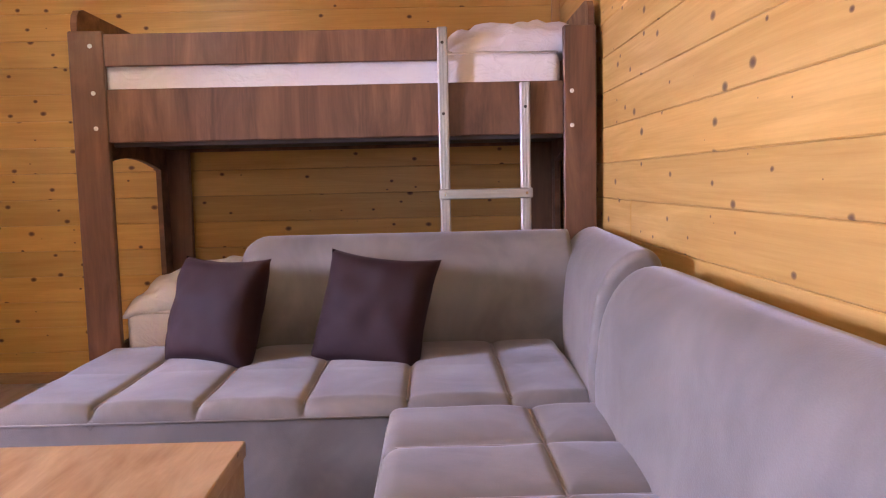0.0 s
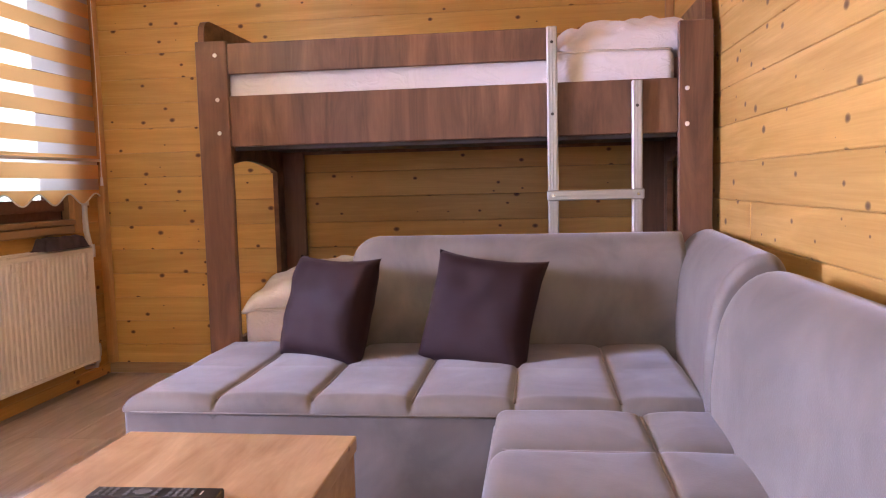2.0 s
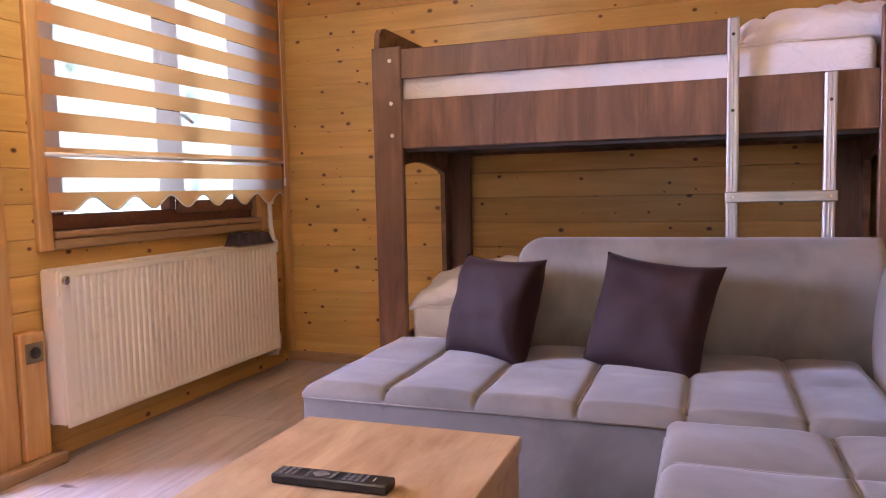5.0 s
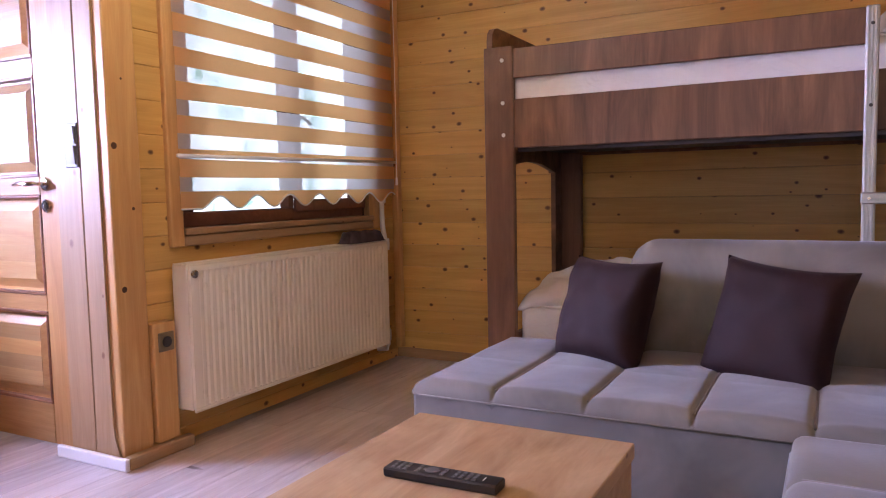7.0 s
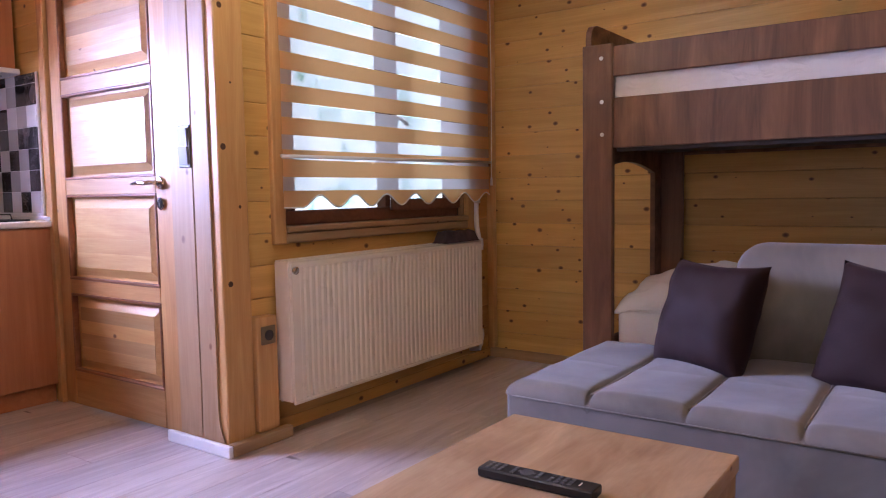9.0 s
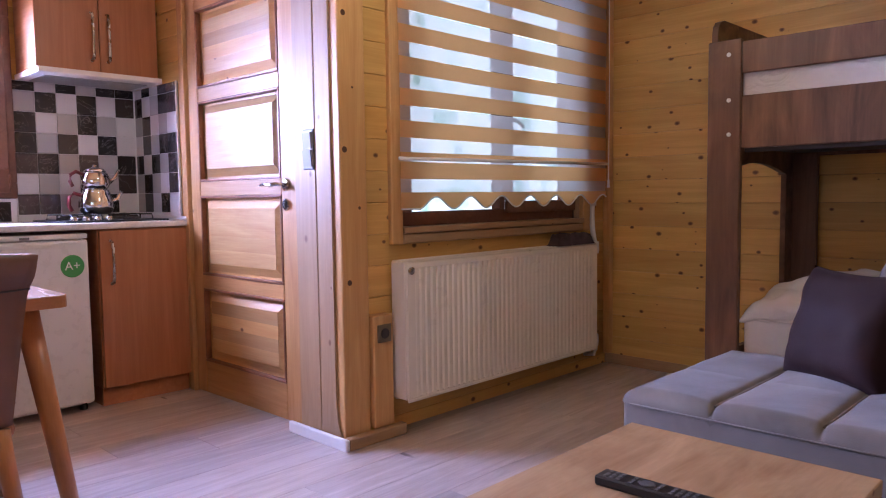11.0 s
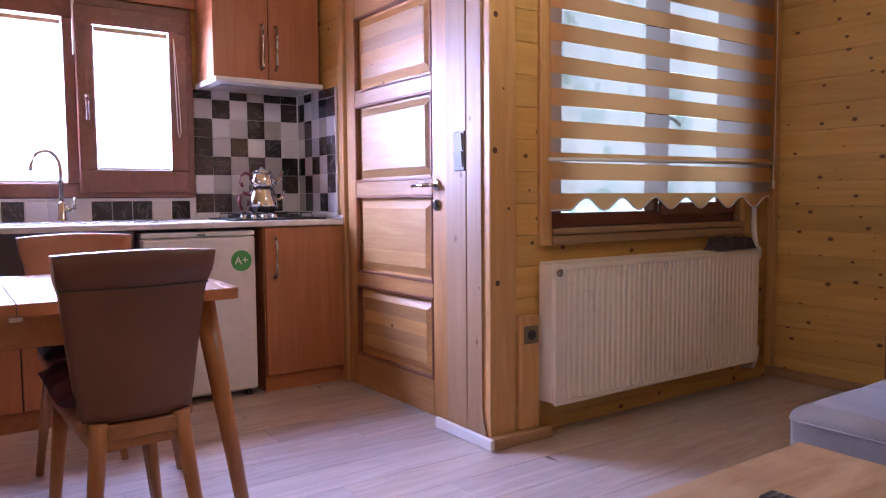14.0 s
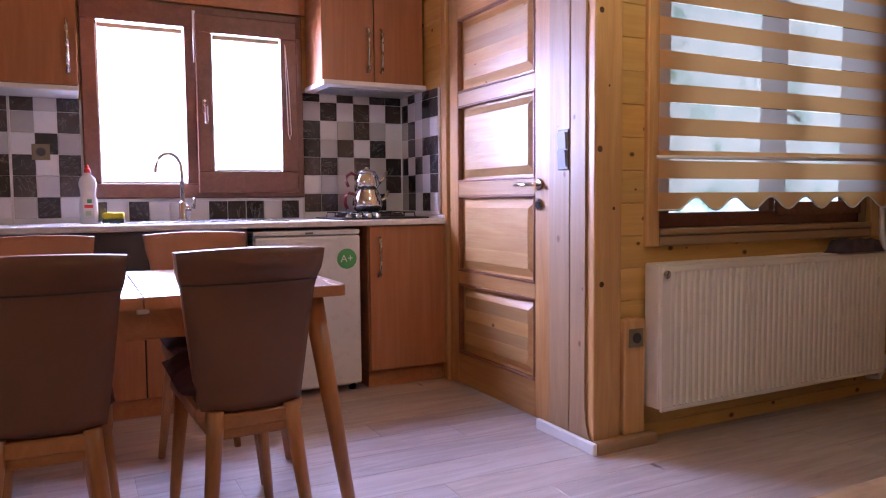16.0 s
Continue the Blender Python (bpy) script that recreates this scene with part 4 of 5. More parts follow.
# ---- coffee table and remote ----
ct = thing("coffee_table", "oak laminate coffee table in front of the sofa", "table")
part("tabletop", box(-0.5, 0.5, -0.278, 0.278, -0.018, 0.018, 0.0025), OAK, ct, at=pose(-0.693, 1.19, 0.402, 0, 0, 90))
part("side_panel", box(-0.966, -0.936, 0.70, 1.682, 0.0, 0.383, 0.002), OAK, ct)
part("side_panel", box(-0.450, -0.420, 0.70, 1.682, 0.0, 0.383, 0.002), OAK, ct)
part("lower_shelf", box(-0.935, -0.451, 0.72, 1.66, 0.12, 0.14, 0.002), OAK, ct)
rem = thing("remote_control", "black television remote lying on the coffee table", "remote control", at=(-0.700, 1.312, 0.4205), rz=2)
part("body", prism([(-0.024, 0.004), (-0.020, 0.0), (0.020, 0.0), (0.024, 0.004), (0.025, 0.017), (0.021, 0.020), (-0.021, 0.020), (-0.025, 0.017)], -0.122, 0.122, "x", 0.002, 1), BLACK, rem)
for i in range(14):
    for j in range(3):
        if i in (3, 9) or (5 <= i <= 7 and j != 1):
            continue
        part("button", box(-0.108 + 0.0135 * i, -0.100 + 0.0135 * i, -0.017 + 0.0125 * j, -0.008 + 0.0125 * j, 0.0195, 0.0218, 0.0008), GREY_KEY, rem)
part("select_ring", lathe([(0.014, 0), (0.014, 0.0015), (0.009, 0.002)], 20), GREY_KEY, rem, at=pose(-0.023, 0, 0.0198))
part("logo_bar", box(0.088, 0.091, -0.008, 0.008, 0.0197, 0.0205, 0), WHITE_PLASTIC, rem)


# ---- kitchen ----
def bow_handle(parent, x, y, z0, z1):
    """A satin bow handle on a door that faces +x."""
    pts = [(x, y, z1), (x + 0.022, y, z1 - 0.006), (x + 0.030, y, z1 - 0.03), (x + 0.032, y, (z0 + z1) / 2), (x + 0.030, y, z0 + 0.03), (x + 0.022, y, z0 + 0.006), (x, y, z0)]
    return part("handle", tube(pts, [0.006, 0.006, 0.007, 0.0055, 0.007, 0.008, 0.009], 8), SATIN, parent, "satin nickel bow handle", smooth=True)


def stand(name, x0, x1, y0, y1, z0, z1, mat, parent, label="", bev=0.002):
    """A front with its grain running upwards."""
    h = z1 - z0
    bm = box(-h / 2, h / 2, -(y1 - y0) / 2, (y1 - y0) / 2, -(x1 - x0) / 2, (x1 - x0) / 2, bev)
    return part(name, bm, mat, parent, label, at=Matrix.Translation(((x0 + x1) / 2, (y0 + y1) / 2, (z0 + z1) / 2)) @ Matrix.Rotation(radians(-90), 4, "Y"))


KF = -3.62
worktop = thing("worktop", "pale grey kitchen worktop with a rounded edge", "worktop", kind="structure")
part("worktop_slab", box(KITX + 0.002, KF + 0.018, REAR + 0.4, DOORY - 0.004, 0.858, 0.888, 0.008, 3), COUNTER, worktop)
part("upstand", box(KITX + 0.16, KF + 0.012, DOORY - 0.026, DOORY - 0.005, 0.889, 0.908, 0.006, 2), WHITE_TRIM, worktop)

cab = thing("base_cabinet", "cherry laminate base cabinet beside the fridge", "cabinet", group="base cabinets")
part("body", box(-4.18, KF - 0.020, 1.412, 1.852, 0.09, 0.856, 0.002), CHERRY, cab)
d = stand("cabinet_door", KF - 0.019, KF, 1.416, 1.850, 0.092, 0.850, CHERRY, cab)
bow_handle(cab, KF, 1.466, 0.595, 0.800)
part("toe_kick", box(-4.15, KF - 0.03, 1.412, 1.852, 0.0, 0.088, 0.002), CHERRY, cab)

cab = thing("base_cabinet", "cherry laminate sink cabinet behind the table", "cabinet", group="base cabinets")
# near-black body and apron paint the shade of a niche above the doors
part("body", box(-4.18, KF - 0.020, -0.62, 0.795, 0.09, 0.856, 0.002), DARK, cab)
for y0 in (-0.615, -0.145, 0.325):
    stand("cabinet_door", KF - 0.019, KF, y0, y0 + 0.464, 0.092, 0.66, CHERRY, cab)
# this apron stands in for shade, not for a dark board
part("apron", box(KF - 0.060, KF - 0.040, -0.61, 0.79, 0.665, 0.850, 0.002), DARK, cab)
part("toe_kick", box(-4.15, KF - 0.03, -0.62, 0.795, 0.0, 0.088, 0.002), CHERRY, cab)

fr = thing("fridge", "white under-counter fridge with a green energy sticker", "fridge")
part("body", box(-4.14, KF - 0.045, 0.826, 1.362, 0.025, 0.815, 0.006, 2), FRIDGE, fr)
part("lid", box(-4.14, KF - 0.010, 0.822, 1.366, 0.817, 0.842, 0.007, 3), FRIDGE, fr, "white top cover")
part("fridge_door", box(KF - 0.043, KF, 0.826, 1.364, 0.040, 0.813, 0.012, 3), FRIDGE, fr)
part("grip_recess", box(KF - 0.012, KF + 0.0012, 0.95, 1.24, 0.780, 0.802, 0.003), FRIDGE, fr)
part("badge", box(KF, KF + 0.0015, 1.075, 1.115, 0.822, 0.832, 0), GREY_KEY, fr)
stk = part("sticker", lathe([(0.052, 0), (0.052, 0.0012)], 40), GREEN, fr, "round green sticker", at=Matrix.Translation((KF + 0.0006, 1.290, 0.692)) @ turn_y)
txt = bpy.data.curves.new("sticker_text", "FONT")
txt.body, txt.size, txt.align_x, txt.align_y, txt.extrude = "A+", 0.055, "CENTER", "CENTER", 0.0004
txt.materials.append(WHITE_PLASTIC)
tx_ob = new("sticker_text", txt)
tx_ob.parent = fr
tx_ob.matrix_basis = pose(KF + 0.0026, 1.290, 0.692, 90, 0, 90)
for y in (0.86, 1.33):
    part("fridge_foot", lathe([(0.018, 0), (0.018, 0.03)], 12), BLACK, fr, at=pose(KF - 0.06, y, 0))

uc = thing("wall_cabinet", "cherry laminate wall cabinet over the gas hob", "cabinet", group="wall cabinets")
part("body", box(-4.19, -3.901, 1.262, 1.852, 1.630, 2.35, 0.002), CHERRY, uc)
for y0, y1, hy in ((1.260, 1.556, 1.519), (1.560, 1.854, 1.597)):
    stand("cabinet_door", -3.900, -3.880, y0, y1, 1.632, 2.35, CHERRY, uc)
    bow_handle(uc, -3.880, hy, 1.690, 1.925)
uc = thing("wall_cabinet", "cherry wall cabinet over the tiled wall", "cabinet", group="wall cabinets")
part("body", box(-4.19, -3.901, -0.72, 0.092, 1.530, 2.35, 0.002), CHERRY, uc)
part("light_strip", box(-4.19, -3.885, -0.72, 0.094, 1.505, 1.528, 0.003), WHITE_TRIM, uc, "pale underside")
for y0, y1, hy in ((-0.718, -0.316, -0.355), (-0.312, 0.094, 0.054)):
    stand("cabinet_door", -3.900, -3.880, y0, y1, 1.531, 2.35, CHERRY, uc)
    bow_handle(uc, -3.880, hy, 1.585, 1.83)
uc = thing("pelmet", "cherry pelmet board over the kitchen window", "board")
part("pelmet_board", box(-4.18, -4.155, 0.060, 1.255, 2.025, 2.35, 0.002), CHERRY, uc)

hood = thing("cooker_hood", "slim white cooker hood under the wall cabinet", "cooker hood")
part("hood_body", prism([(-4.18, 1.600), (-3.832, 1.600), (-3.822, 1.605), (-3.826, 1.628), (-4.18, 1.628)], 1.250, 1.850, "y", 0.004, 2), WHITE_TRIM, hood)
part("filter", box(-4.12, -3.90, 1.30, 1.80, 1.594, 1.5995, 0.001), ALU, hood)

# kitchen window
kw = thing("window_2", "red-brown framed kitchen window with pleated blinds", "window", kind="structure")
f = bmesh.new()
for b in ((KY0, KY1, KZ0, 1.085), (KY0, KY1, 1.905, 2.02), (KY0, 0.186, 1.085, 1.905), (0.602, 0.690, 1.085, 1.905), (1.160, KY1, 1.085, 1.905)):
    box(-4.225, -4.165, b[0], b[1], b[2], b[3], 0.004, into=f)
part("window_frame", f, BROWN_PVC, kw)
f = bmesh.new()
for b in ((0.655, 1.195, 1.035, 1.152), (0.655, 1.195, 1.880, 1.975), (0.655, 0.738, 1.152, 1.880), (1.104, 1.195, 1.152, 1.880)):
    box(-4.163, -4.135, b[0], b[1], b[2], b[3], 0.004, into=f)
sash = part("sash", f, BROWN_PVC, kw, "tilting red-brown sash")
part("sash_handle", join(box(-4.135, -4.126, 0.682, 0.706, 1.46, 1.53, 0.003), tube([(-4.13, 0.694, 1.50), (-4.10, 0.694, 1.50), (-4.095, 0.694, 1.49), (-4.095, 0.694, 1.40)], 0.008, 8)), BROWN_PVC, sash)
part("handle_screw", lathe([(0.007, 0), (0.005, 0.003)], 10), BOLT, sash, at=Matrix.Translation((-4.126, 0.694, 1.522)) @ turn_y)
part("hinge", box(-4.14, -4.128, 1.188, 1.204, 1.06, 1.13, 0.003), BROWN_PVC, sash)
part("stay", tube([(-4.130, 0.650, 1.985), (-4.132, 0.648, 1.965), (-4.133, 0.646, 1.72)], [0.009, 0.006, 0.004], 8), BOLT, sash)
for y0, y1, z0, z1, x in ((0.186, 0.602, 1.085, 1.905, -4.205), (0.738, 1.104, 1.152, 1.880, -4.155)):
    p = part("pane", box(x - 0.004, x, y0, y1, z0, z1, 0), GLASS, kw)
    p.visible_shadow = False
    n = 34
    bl = part("pleated_blind", grid(lambda u, v: (x + 0.010 + (0.004 if int(round(v * n * 2)) % 2 else 0.0), y0 + 0.006 + u * (y1 - y0 - 0.012), z0 + 0.012 + v * (z1 - z0 - 0.05)), 2, n * 2 + 1), BLIND_WHITE, kw, "white pleated blind, drawn down")
    part("blind_rail", box(x + 0.004, x + 0.022, y0 + 0.004, y1 - 0.004, z1 - 0.034, z1 - 0.012, 0.003), MAPLE, bl)
    part("blind_rail", box(x + 0.004, x + 0.020, y0 + 0.004, y1 - 0.004, z0 + 0.002, z0 + 0.014, 0.003), HEM, bl)
part("blind_cord", tube([(-4.128, 1.128, 1.85), (-4.126, 1.133, 1.55), (-4.126, 1.138, 1.36), (-4.126, 1.146, 1.33), (-4.126, 1.154, 1.36), (-4.126, 1.146, 1.6), (-4.128, 1.130, 1.84)], 0.0025, 6), HEM, kw)
part("blind_cord", tube([(-4.163, 0.180, 1.88), (-4.161, 0.180, 1.60), (-4.161, 0.182, 1.42)], 0.0025, 6), HEM, kw)

# hob and double teapot
hob = thing("gas_hob", "black gas hob let into the worktop", "hob")
part("hob_plate", box(-4.13, -3.68, 1.285, 1.790, 0.8885, 0.897, 0.003), BLACK, hob)
for x, y, r in ((-4.01, 1.41, 0.045), (-4.01, 1.66, 0.055), (-3.82, 1.41, 0.055), (-3.82, 1.66, 0.040)):
    part("burner", lathe([(r, 0), (r, 0.010), (r * 0.7, 0.014), (r * 0.7, 0.020), (0.004, 0.021)], 20), DARK, hob, at=pose(x, y, 0.897))
    for a in range(4):
        c, s = math.cos(a * math.pi / 2 + 0.785), math.sin(a * math.pi / 2 + 0.785)
        part("pan_support", tube([(x + 0.035 * c, y + 0.035 * s, 0.922), (x + 0.10 * c, y + 0.10 * s, 0.922), (x + 0.105 * c, y + 0.105 * s, 0.897)], 0.004, 6), BLACK, hob)
for k in range(4):
    part("knob", lathe([(0.016, 0), (0.016, 0.012), (0.012, 0.020), (0.004, 0.020)], 14), SATIN, hob, at=pose(-3.715, 1.34 + 0.055 * k, 0.897))

pot = thing("double_teapot", "polished steel double teapot with maroon handles", "teapot", at=(-3.93, 1.525, 0.926))
part("lower_pot", lathe([(0.060, 0.0), (0.075, 0.008), (0.084, 0.035), (0.082, 0.065), (0.070, 0.100), (0.062, 0.115), (0.064, 0.120)], 32), STEEL, pot, smooth=True)
part("upper_pot", lathe([(0.052, 0.121), (0.062, 0.128), (0.071, 0.155), (0.069, 0.180), (0.058, 0.205), (0.050, 0.215)], 32), STEEL, pot, smooth=True)
part("lid", lathe([(0.052, 0.216), (0.042, 0.228), (0.014, 0.236), (0.010, 0.240), (0.012, 0.245), (0.004, 0.248)], 28), STEEL, pot, smooth=True)
part("spout", tube([(0.0, 0.070, 0.05), (0.01, 0.105, 0.075), (0.01, 0.125, 0.115)], [0.016, 0.011, 0.008], 10), STEEL, pot, smooth=True)
part("spout", tube([(0.0, 0.060, 0.155), (0.01, 0.092, 0.180), (0.01, 0.118, 0.225)], [0.014, 0.010, 0.007], 10), STEEL, pot, smooth=True)
part("handle", tube([(0, -0.075, 0.095), (0, -0.105, 0.105), (0, -0.130, 0.085), (0, -0.132, 0.045), (0, -0.118, 0.015)], 0.010, 10), MAROON, pot, smooth=True)
part("handle", tube([(0, -0.062, 0.200), (0, -0.092, 0.214), (0, -0.118, 0.198), (0, -0.122, 0.165), (0, -0.110, 0.138)], 0.009, 10), MAROON, pot, smooth=True)

# sink, tap, bottle, sponge
sink = thing("sink", "stainless steel sink let into the worktop", "sink")
f = bmesh.new()
for b in ((-4.10, -3.70, 0.16, 0.20), (-4.10, -3.70, 0.98, 1.02), (-4.10, -4.06, 0.20, 0.98), (-3.74, -3.70, 0.20, 0.98)):
    box(b[0], b[1], b[2], b[3], 0.8885, 0.893, 0.002, into=f)
part("rim", f, SATIN, sink)
part("drainer", box(-4.06, -3.74, 0.58, 0.98, 0.8885, 0.891, 0.001), SATIN, sink)
for k in range(6):
    part("drainer_rib", box(-4.04, -3.76, 0.62 + 0.06 * k, 0.635 + 0.06 * k, 0.891, 0.894, 0.001), SATIN, sink)
# flat dark sheet paints the shade inside the sink's hollow
part("bowl", box(-4.06, -3.74, 0.20, 0.57, 0.8883, 0.8895, 0), DARK, sink)
tap = thing("kitchen_tap", "chrome swan-neck kitchen tap", "tap", at=(-4.085, 0.560, 0.893))
part("tap_body", lathe([(0.026, 0), (0.024, 0.01), (0.019, 0.02), (0.019, 0.09), (0.012, 0.10)], 20), STEEL, tap, smooth=True)
neck = [(0, 0, 0.09), (0, 0, 0.26)] + [(0.02 * (1 - math.cos(a)), -0.065 + 0.065 * math.cos(a), 0.26 + 0.085 * math.sin(a)) for a in (0.4, 0.8, 1.2, 1.57, 1.95, 2.35, 2.75, 3.0)] + [(0.045, -0.133, 0.245)]
part("spout", tube(neck, 0.0105, 12), STEEL, tap, smooth=True)
part("tap_lever", join(tube([(0, 0.0, 0.06), (0.0, 0.045, 0.062)], 0.016, 12), tube([(0, 0.055, 0.06), (0.004, 0.060, 0.12)], [0.010, 0.006], 10)), STEEL, tap, smooth=True)
bot = thing("soap_bottle", "white washing-up liquid bottle with a red cap", "bottle", at=(-3.90, 0.116, 0.889))
b = lathe([(0.030, 0), (0.036, 0.004), (0.038, 0.05), (0.037, 0.10), (0.030, 0.135), (0.033, 0.165), (0.037, 0.19), (0.030, 0.215), (0.014, 0.232), (0.012, 0.240)], 24)
b.transform(Matrix.Diagonal((0.62, 1.07, 1.0, 1)))
bt = part("bottle_body", b, WHITE_PLASTIC, bot, smooth=True)
part("cap", lathe([(0.014, 0.240), (0.014, 0.255), (0.008, 0.262), (0.007, 0.275), (0.004, 0.276)], 16), RED, bot)
part("label_patch", box(0.0235, 0.0255, -0.024, 0.024, 0.03, 0.125, 0.001), WHITE_TRIM, bot)
part("label_mark", box(0.0256, 0.0262, -0.018, 0.018, 0.075, 0.090, 0), RED, bot)
part("label_mark", box(0.0256, 0.0262, -0.014, 0.010, 0.040, 0.062, 0), LABEL_GREEN, bot)
part("label_mark", box(0.0256, 0.0262, -0.006, 0.014, 0.098, 0.116, 0), GREEN, bot)
sp = thing("sponge", "yellow sponge with a dark scouring side", "sponge", at=(-3.885, 0.222, 0.889), rz=-8)
part("scourer", box(-0.035, 0.035, -0.047, 0.047, 0.0, 0.022, 0.006, 2), SCOUR, sp)
part("foam", box(-0.034, 0.034, -0.046, 0.046, 0.0225, 0.052, 0.007, 2), YELLOW, sp)

# ---- dining set ----
table = thing("dining_table", "beech dining table with a pale top", "table")
TX0, TX1, TY0, TY1 = -2.830, -2.060, -0.75, 0.748


def rounded(x0, x1, y0, y1, r, corners):
    pts = []
    for cx, cy, a, on in ((x1 - r, y1 - r, 0, corners[0]), (x0 + r, y1 - r, 90, corners[1]), (x0 + r, y0 + r, 180, corners[2]), (x1 - r, y0 + r, 270, corners[3])):
        if on:
            pts += [(cx + r * math.cos(radians(a + q)), cy + r * math.sin(radians(a + q))) for q in (0, 22, 45, 68, 90)]
        else:
            pts += [(cx + r * (1 if a in (0, 270) else -1), cy + r * (1 if a in (0, 90) else -1))]
    return pts


for y0, y1, cor in ((0.205, TY1, (1, 1, 0, 0)), (-0.18, 0.201, (0, 0, 0, 0)), (TY0, -0.184, (0, 0, 1, 1))):
    leaf = part("tabletop_leaf", prism(rounded(TX0, TX1, y0, y1, 0.03, cor), 0.718, 0.747, "z"), BEECH, table)
    part("tabletop_face", prism(rounded(TX0 + 0.002, TX1 - 0.002, y0 + 0.0005, y1 - 0.0005, 0.03, cor), 0.7472, 0.7492, "z"), TABLE_TOP, leaf, "pale glossy top")
part("leaf_catch", box(TX1 - 0.010, TX1 + 0.004, 0.185, 0.215, 0.706, 0.717, 0.002), SATIN, table)
part("apron", box(TX1 - 0.075, TX1 - 0.055, TY0 + 0.08, TY1 - 0.10, 0.63, 0.717, 0.002), BEECH, table)
part("apron", box(TX0 + 0.055, TX0 + 0.075, TY0 + 0.08, TY1 - 0.10, 0.63, 0.717, 0.002), BEECH, table)
part("apron", box(TX0 + 0.08, TX1 - 0.08, TY1 - 0.10, TY1 - 0.08, 0.63, 0.717, 0.002), BEECH, table)
part("apron", box(TX0 + 0.08, TX1 - 0.08, TY0 + 0.08, TY0 + 0.10, 0.63, 0.717, 0.002), BEECH, table)
for sx, x in ((1, TX1 - 0.075), (-1, TX0 + 0.075)):
    for sy, y in ((1, TY1 - 0.085), (-1, TY0 + 0.085)):
        grain_up(part("leg", tube([(x, y, 0.717), (x + sx * 0.055, y + sy * 0.10, 0.0)], [0.031, 0.018], 16), BEECH, table, smooth=True))


def chair():
    """A dining chair that faces +x, its back at x = 0, floor at z = 0."""
    c = thing("dining_chair", "upholstered dining chair with beech legs", "chair", group="dining chairs")

    def slab(u, v, off):
        z = 0.462 + 0.405 * v
        w = 0.130 + 0.050 * v ** 0.9 + 0.006 * smoothstep(0.75, 0.86, v)
        y = (2 * u - 1) * w
        curl = -0.040 * v * v + 0.035 * (2 * u - 1) ** 2
        roll = 0.018 * smoothstep(0.80, 0.90, v) * (1 if off < 0 else 0)
        return (curl - roll + off, y, z + 0.008 * (1 - (2 * u - 1) ** 2) * (v > 0.99))

    def shell(name, o1, o2, mat, label=""):
        bm = bmesh.new()
        n, m = 13, 24
        a = [[bm.verts.new(slab(i / (n - 1), j / (m - 1), o1)) for j in range(m)] for i in range(n)]
        b = [[bm.verts.new(slab(i / (n - 1), j / (m - 1), o2)) for j in range(m)] for i in range(n)]
        for i in range(n - 1):
            for j in range(m - 1):
                bm.faces.new((a[i][j], a[i + 1][j], a[i + 1][j + 1], a[i][j + 1]))
                bm.faces.new((b[i][j], b[i][j + 1], b[i + 1][j + 1], b[i + 1][j]))
        for i in range(n - 1):
            for j in (0, m - 1):
                bm.faces.new((a[i][j], a[i + 1][j], b[i + 1][j], b[i][j]))
        for j in range(m - 1):
            for i in (0, n - 1):
                bm.faces.new((a[i][j], a[i][j + 1], b[i][j + 1], b[i][j]))
        return part(name, bm, mat, c, label, smooth=True)

    shell("backrest", -0.018, 0.0, CHAIR_LEATHER, "taupe upholstered back")
    shell("back_pad", 0.001, 0.022, CHAIR_FRONT, "brown padded back front")
    part("top_seam", tube([tuple(Vector(slab(k / 12, 0.80, -0.021))) for k in range(13)], 0.0025, 6), DARK, c, smooth=True)
    bm = box(0.02, 0.42, -0.142, 0.142, 0.425, 0.475, 0.022, 3)
    part("seat", bm, CHAIR_FRONT, c, smooth=False)
    part("seat_frame", box(0.0, 0.40, -0.112, 0.112, 0.385, 0.424, 0.004), BEECH, c)
    part("back_rail", box(-0.012, 0.010, -0.090, 0.090, 0.412, 0.452, 0.004), BEECH, c)
    for y in (-1, 1):
        grain_up(part("leg", tube([(-0.002, y * 0.098, 0.46), (-0.004, y * 0.102, 0.40), (-0.055, y * 0.145, 0.0)], [0.021, 0.021, 0.013], 14), BEECH, c, smooth=True))
        grain_up(part("leg", tube([(0.375, y * 0.112, 0.42), (0.395, y * 0.150, 0.0)], [0.021, 0.013], 14), BEECH, c, smooth=True))
    return c


first = chair()
first.matrix_world = pose(-1.955, 0.450, 0, 0, 0, 183)
copy_thing(first, pose(-1.955, -0.025, 0, 0, 0, 178))
copy_thing(first, pose(-2.985, 0.465, 0, 0, 0, 0))
copy_thing(first, pose(-2.985, -0.070, 0, 0, 0, 0))
for x, y in ((-2.180, 0.430), (-2.180, -0.035), (-2.765, 0.465), (-2.765, -0.070)):
    pad = thing("seat_pad", "dark burgundy seat pad on a dining chair", "cushion", at=(x, y, 0.512), group="seat pads")
    part("pad", soft_pillow(0.40, 0.320, 0.085, y * 9, 0.016, 0.0), BURGUNDY, pad, smooth=True)

# ---- pieces: wall tiles ----
tiled = thing("tiled_splashback", "checkered black, grey and white marble tile splashback", "tiles", kind="structure")
part("grout", box(KITX + 0.0005, KITX + 0.008, 1.234, DOORY - 0.001, 0.889, 1.605, 0), GROUT, tiled)
part("grout", box(KITX + 0.009, -3.702, DOORY - 0.008, DOORY - 0.0005, 0.889, 1.600, 0), GROUT, tiled)
part("grout", box(KITX + 0.0005, KITX + 0.008, -1.2, 0.098, 0.889, 1.503, 0), GROUT, tiled)
part("grout", box(KITX + 0.0005, KITX + 0.008, 0.0985, 1.2335, 0.889, 1.008, 0), GROUT, tiled)
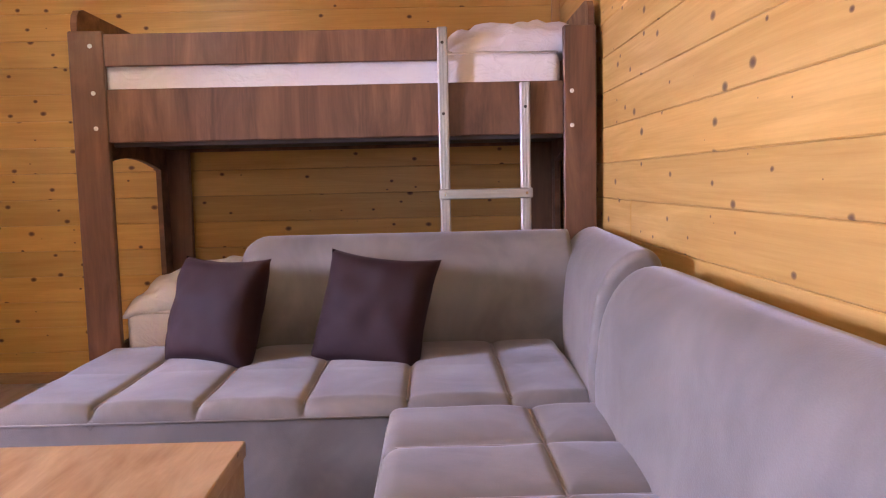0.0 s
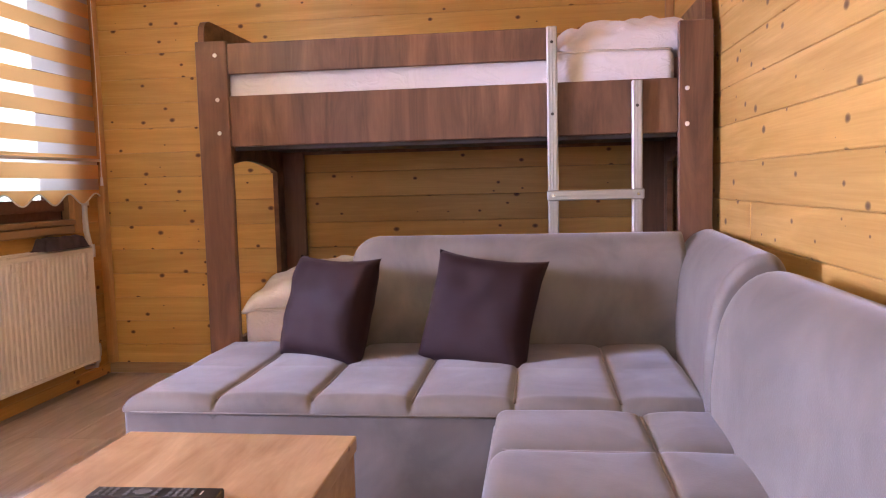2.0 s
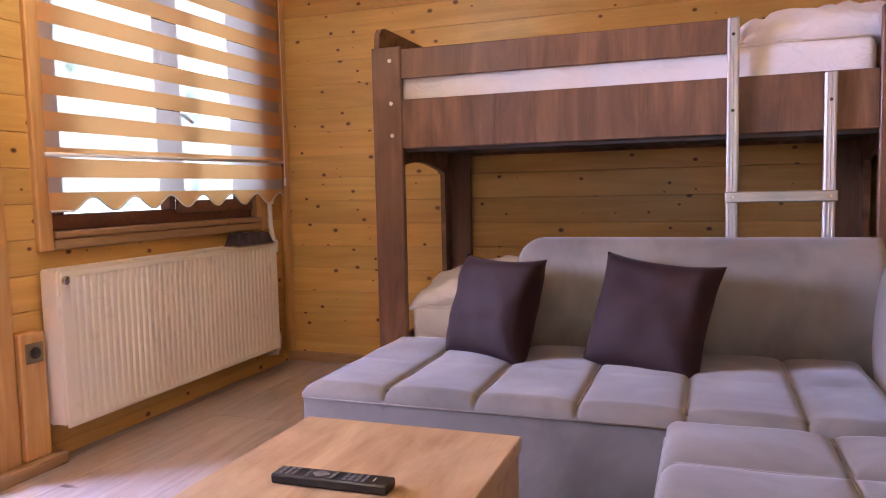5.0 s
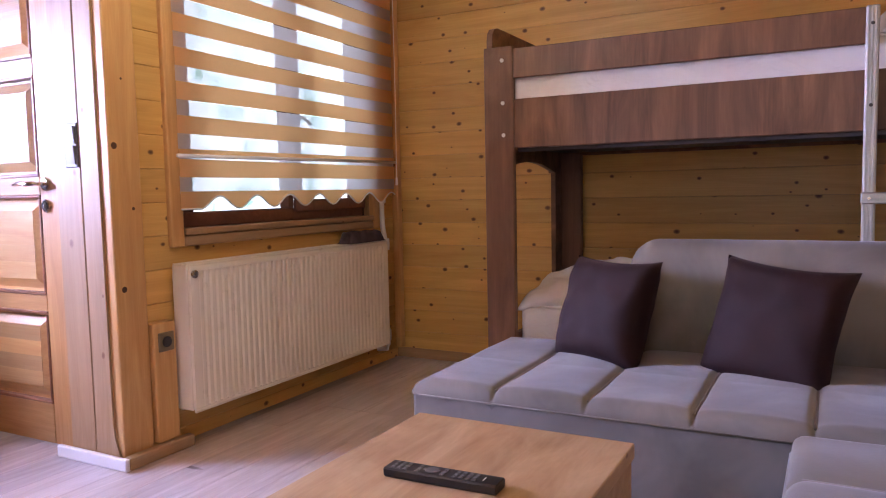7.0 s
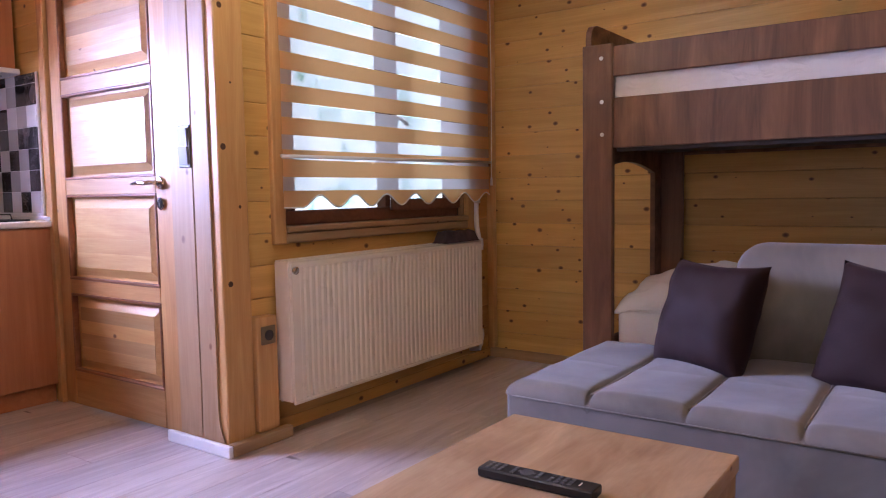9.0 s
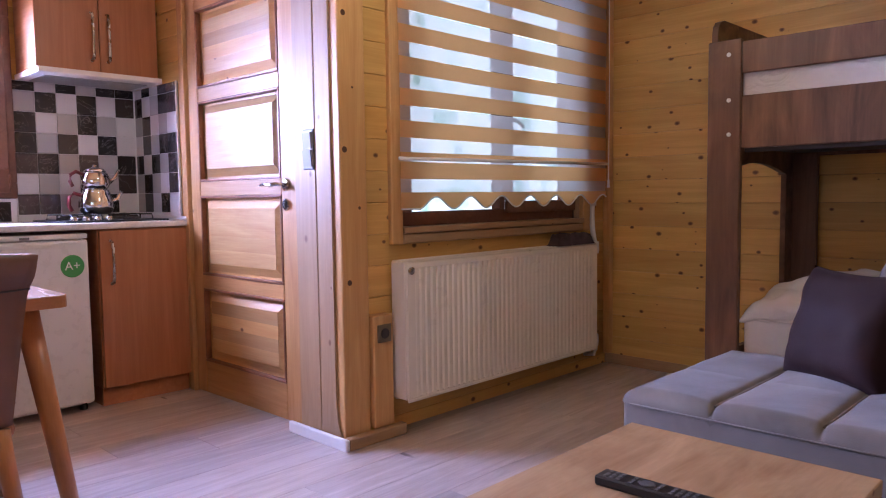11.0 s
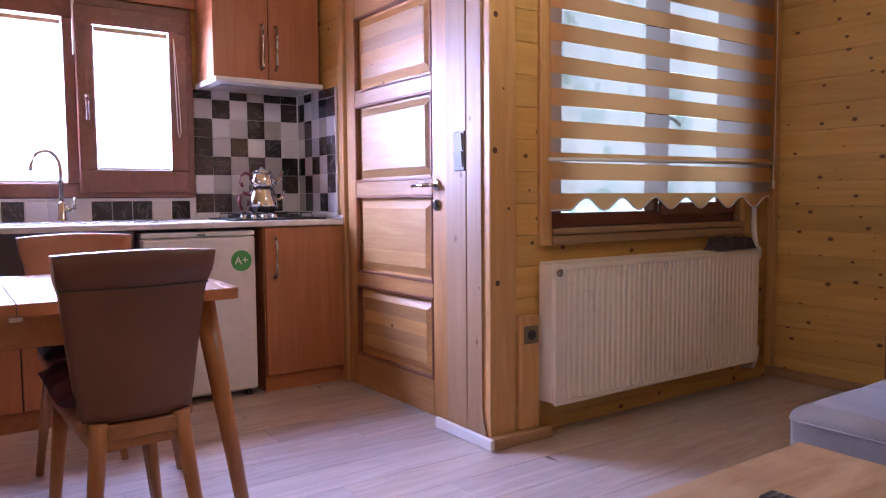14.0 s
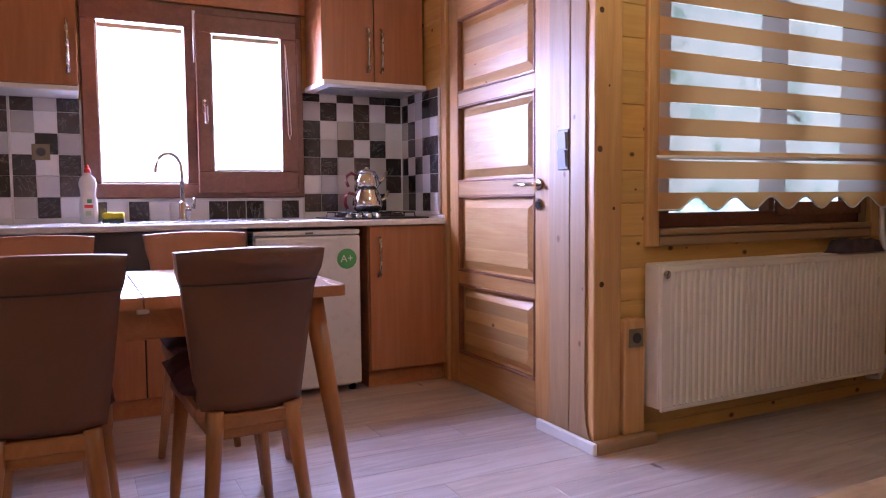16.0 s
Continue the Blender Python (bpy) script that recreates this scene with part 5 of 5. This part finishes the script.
part("edge_strip", box(-3.701, -3.690, DOORY - 0.014, DOORY - 0.0005, 0.909, 1.605, 0.003), WHITE_TRIM, tiled)
part("edge_strip", box(KITX + 0.001, KITX + 0.014, 0.099, 0.107, 0.889, 1.503, 0.003), WHITE_TRIM, tiled)
part("edge_strip", box(KITX + 0.001, KITX + 0.014, -0.214, -0.205, 0.889, 1.503, 0.003), WHITE_TRIM, tiled)
part("edge_strip", box(KITX + 0.001, KITX + 0.014, 1.2345, 1.2405, 0.889, 1.605, 0.003), WHITE_TRIM, tiled)
TP = 0.1015
tile_first = {}
TILE_KINDS = {"D": TILE_DARK, "L": TILE_LIGHT, "G": TILE_GREY}
# D dark, L pale, G grey; rows from the worktop upwards
BY_HOB = ("DDGDDL", "LGLDGD", "DDGDGD", "DGDLDL", "DLGDGL", "GDLDLD", "DLDGDD")
BY_DOOR = ("LDLDG", "DLGDG", "DGDLD", "DDGDL", "LGLDG", "DDGLD", "DDGDL")
BY_SINK = ("LDGLDGDLDL", "DGDDLDLDGD", "DLDDLDLLDL", "GDLGDGDLDG", "DLGDLLDGDL", "DGDDLDGDLD")
UNDER_WINDOW = "DLDLLLDDDLDL"


def tile(kind, m):
    if kind not in tile_first:
        tile_first[kind] = part("tile", box(-0.0495, 0.0495, -0.004, 0.004, -0.0495, 0.0495, 0.0015), TILE_KINDS[kind], tiled, at=m)
    else:
        again(tile_first[kind], m, tiled)


for r in range(7):
    z, tall = (0.977 + 0.105 * r, 1.04) if r < 6 else (1.5795, 0.47)
    for c in range(6):
        tile(BY_HOB[r][c], pose(KITX + 0.0085, 1.290 + TP * c, z, 0, 0, 90) @ Matrix.Diagonal((1, 1, tall, 1)))
    for c in range(5):
        tile(BY_DOOR[r][c], pose(-3.757 - TP * 0.98 * c, DOORY - 0.0085, z) @ Matrix.Diagonal((1, 1, tall, 1)))
    if r < 6:
        for c in range(10):
            tile(BY_SINK[r][c], pose(KITX + 0.0085, 0.046 - TP * 0.99 * c - (0.012 if c > 2 else 0), z - 0.012, 0, 0, 90) @ Matrix.Diagonal((1, 1, tall, 1)))
for c in range(11):
    tile(UNDER_WINDOW[c], pose(KITX + 0.0085, 0.158 + TP * 0.985 * c, 0.942, 0, 0, 90) @ Matrix.Diagonal((0.97, 1, 1, 1)))
sc = thing("wall_socket", "bronze power socket on the tiled wall", "power socket")
part("socket_plate", box(KITX + 0.0135, KITX + 0.022, -0.120, -0.040, 1.200, 1.278, 0.004, 2), BRASS_SOCKET, sc)
part("socket_well", lathe([(0.021, 0), (0.021, 0.004), (0.017, 0.004), (0.016, 0.001)], 20), DARK, sc, at=Matrix.Translation((KITX + 0.022, -0.08, 1.239)) @ turn_y)

# ---- pieces: floor planks along y ----
PW, PL = 0.192, 1.28
prng = random.Random(11)
plank0 = {}


def plank(x, y0, y1):
    length = round(y1 - y0, 2)
    if length < 0.04:
        return
    m = pose(x, (y0 + y1) / 2, -0.006, 0, 0, 90)
    if length not in plank0:
        plank0[length] = part("plank", box(-length / 2, length / 2, -PW / 2 + 0.0004, PW / 2 - 0.0004, -0.006, 0.006, 0.0012), PLANK, floor, at=m)
    else:
        again(plank0[length], m, floor)


col = 0
x = KITX - 0.02 + PW / 2
while x < RIGHT + 0.1:
    y = REAR - 0.1 - prng.choice((0.0, 0.32, 0.64, 0.96))
    while y < BACK + 0.03:
        y1 = min(y + PL, BACK + 0.03)
        plank(x, max(y, REAR - 0.1), y1)
        y += PL
    x += PW
    col += 1
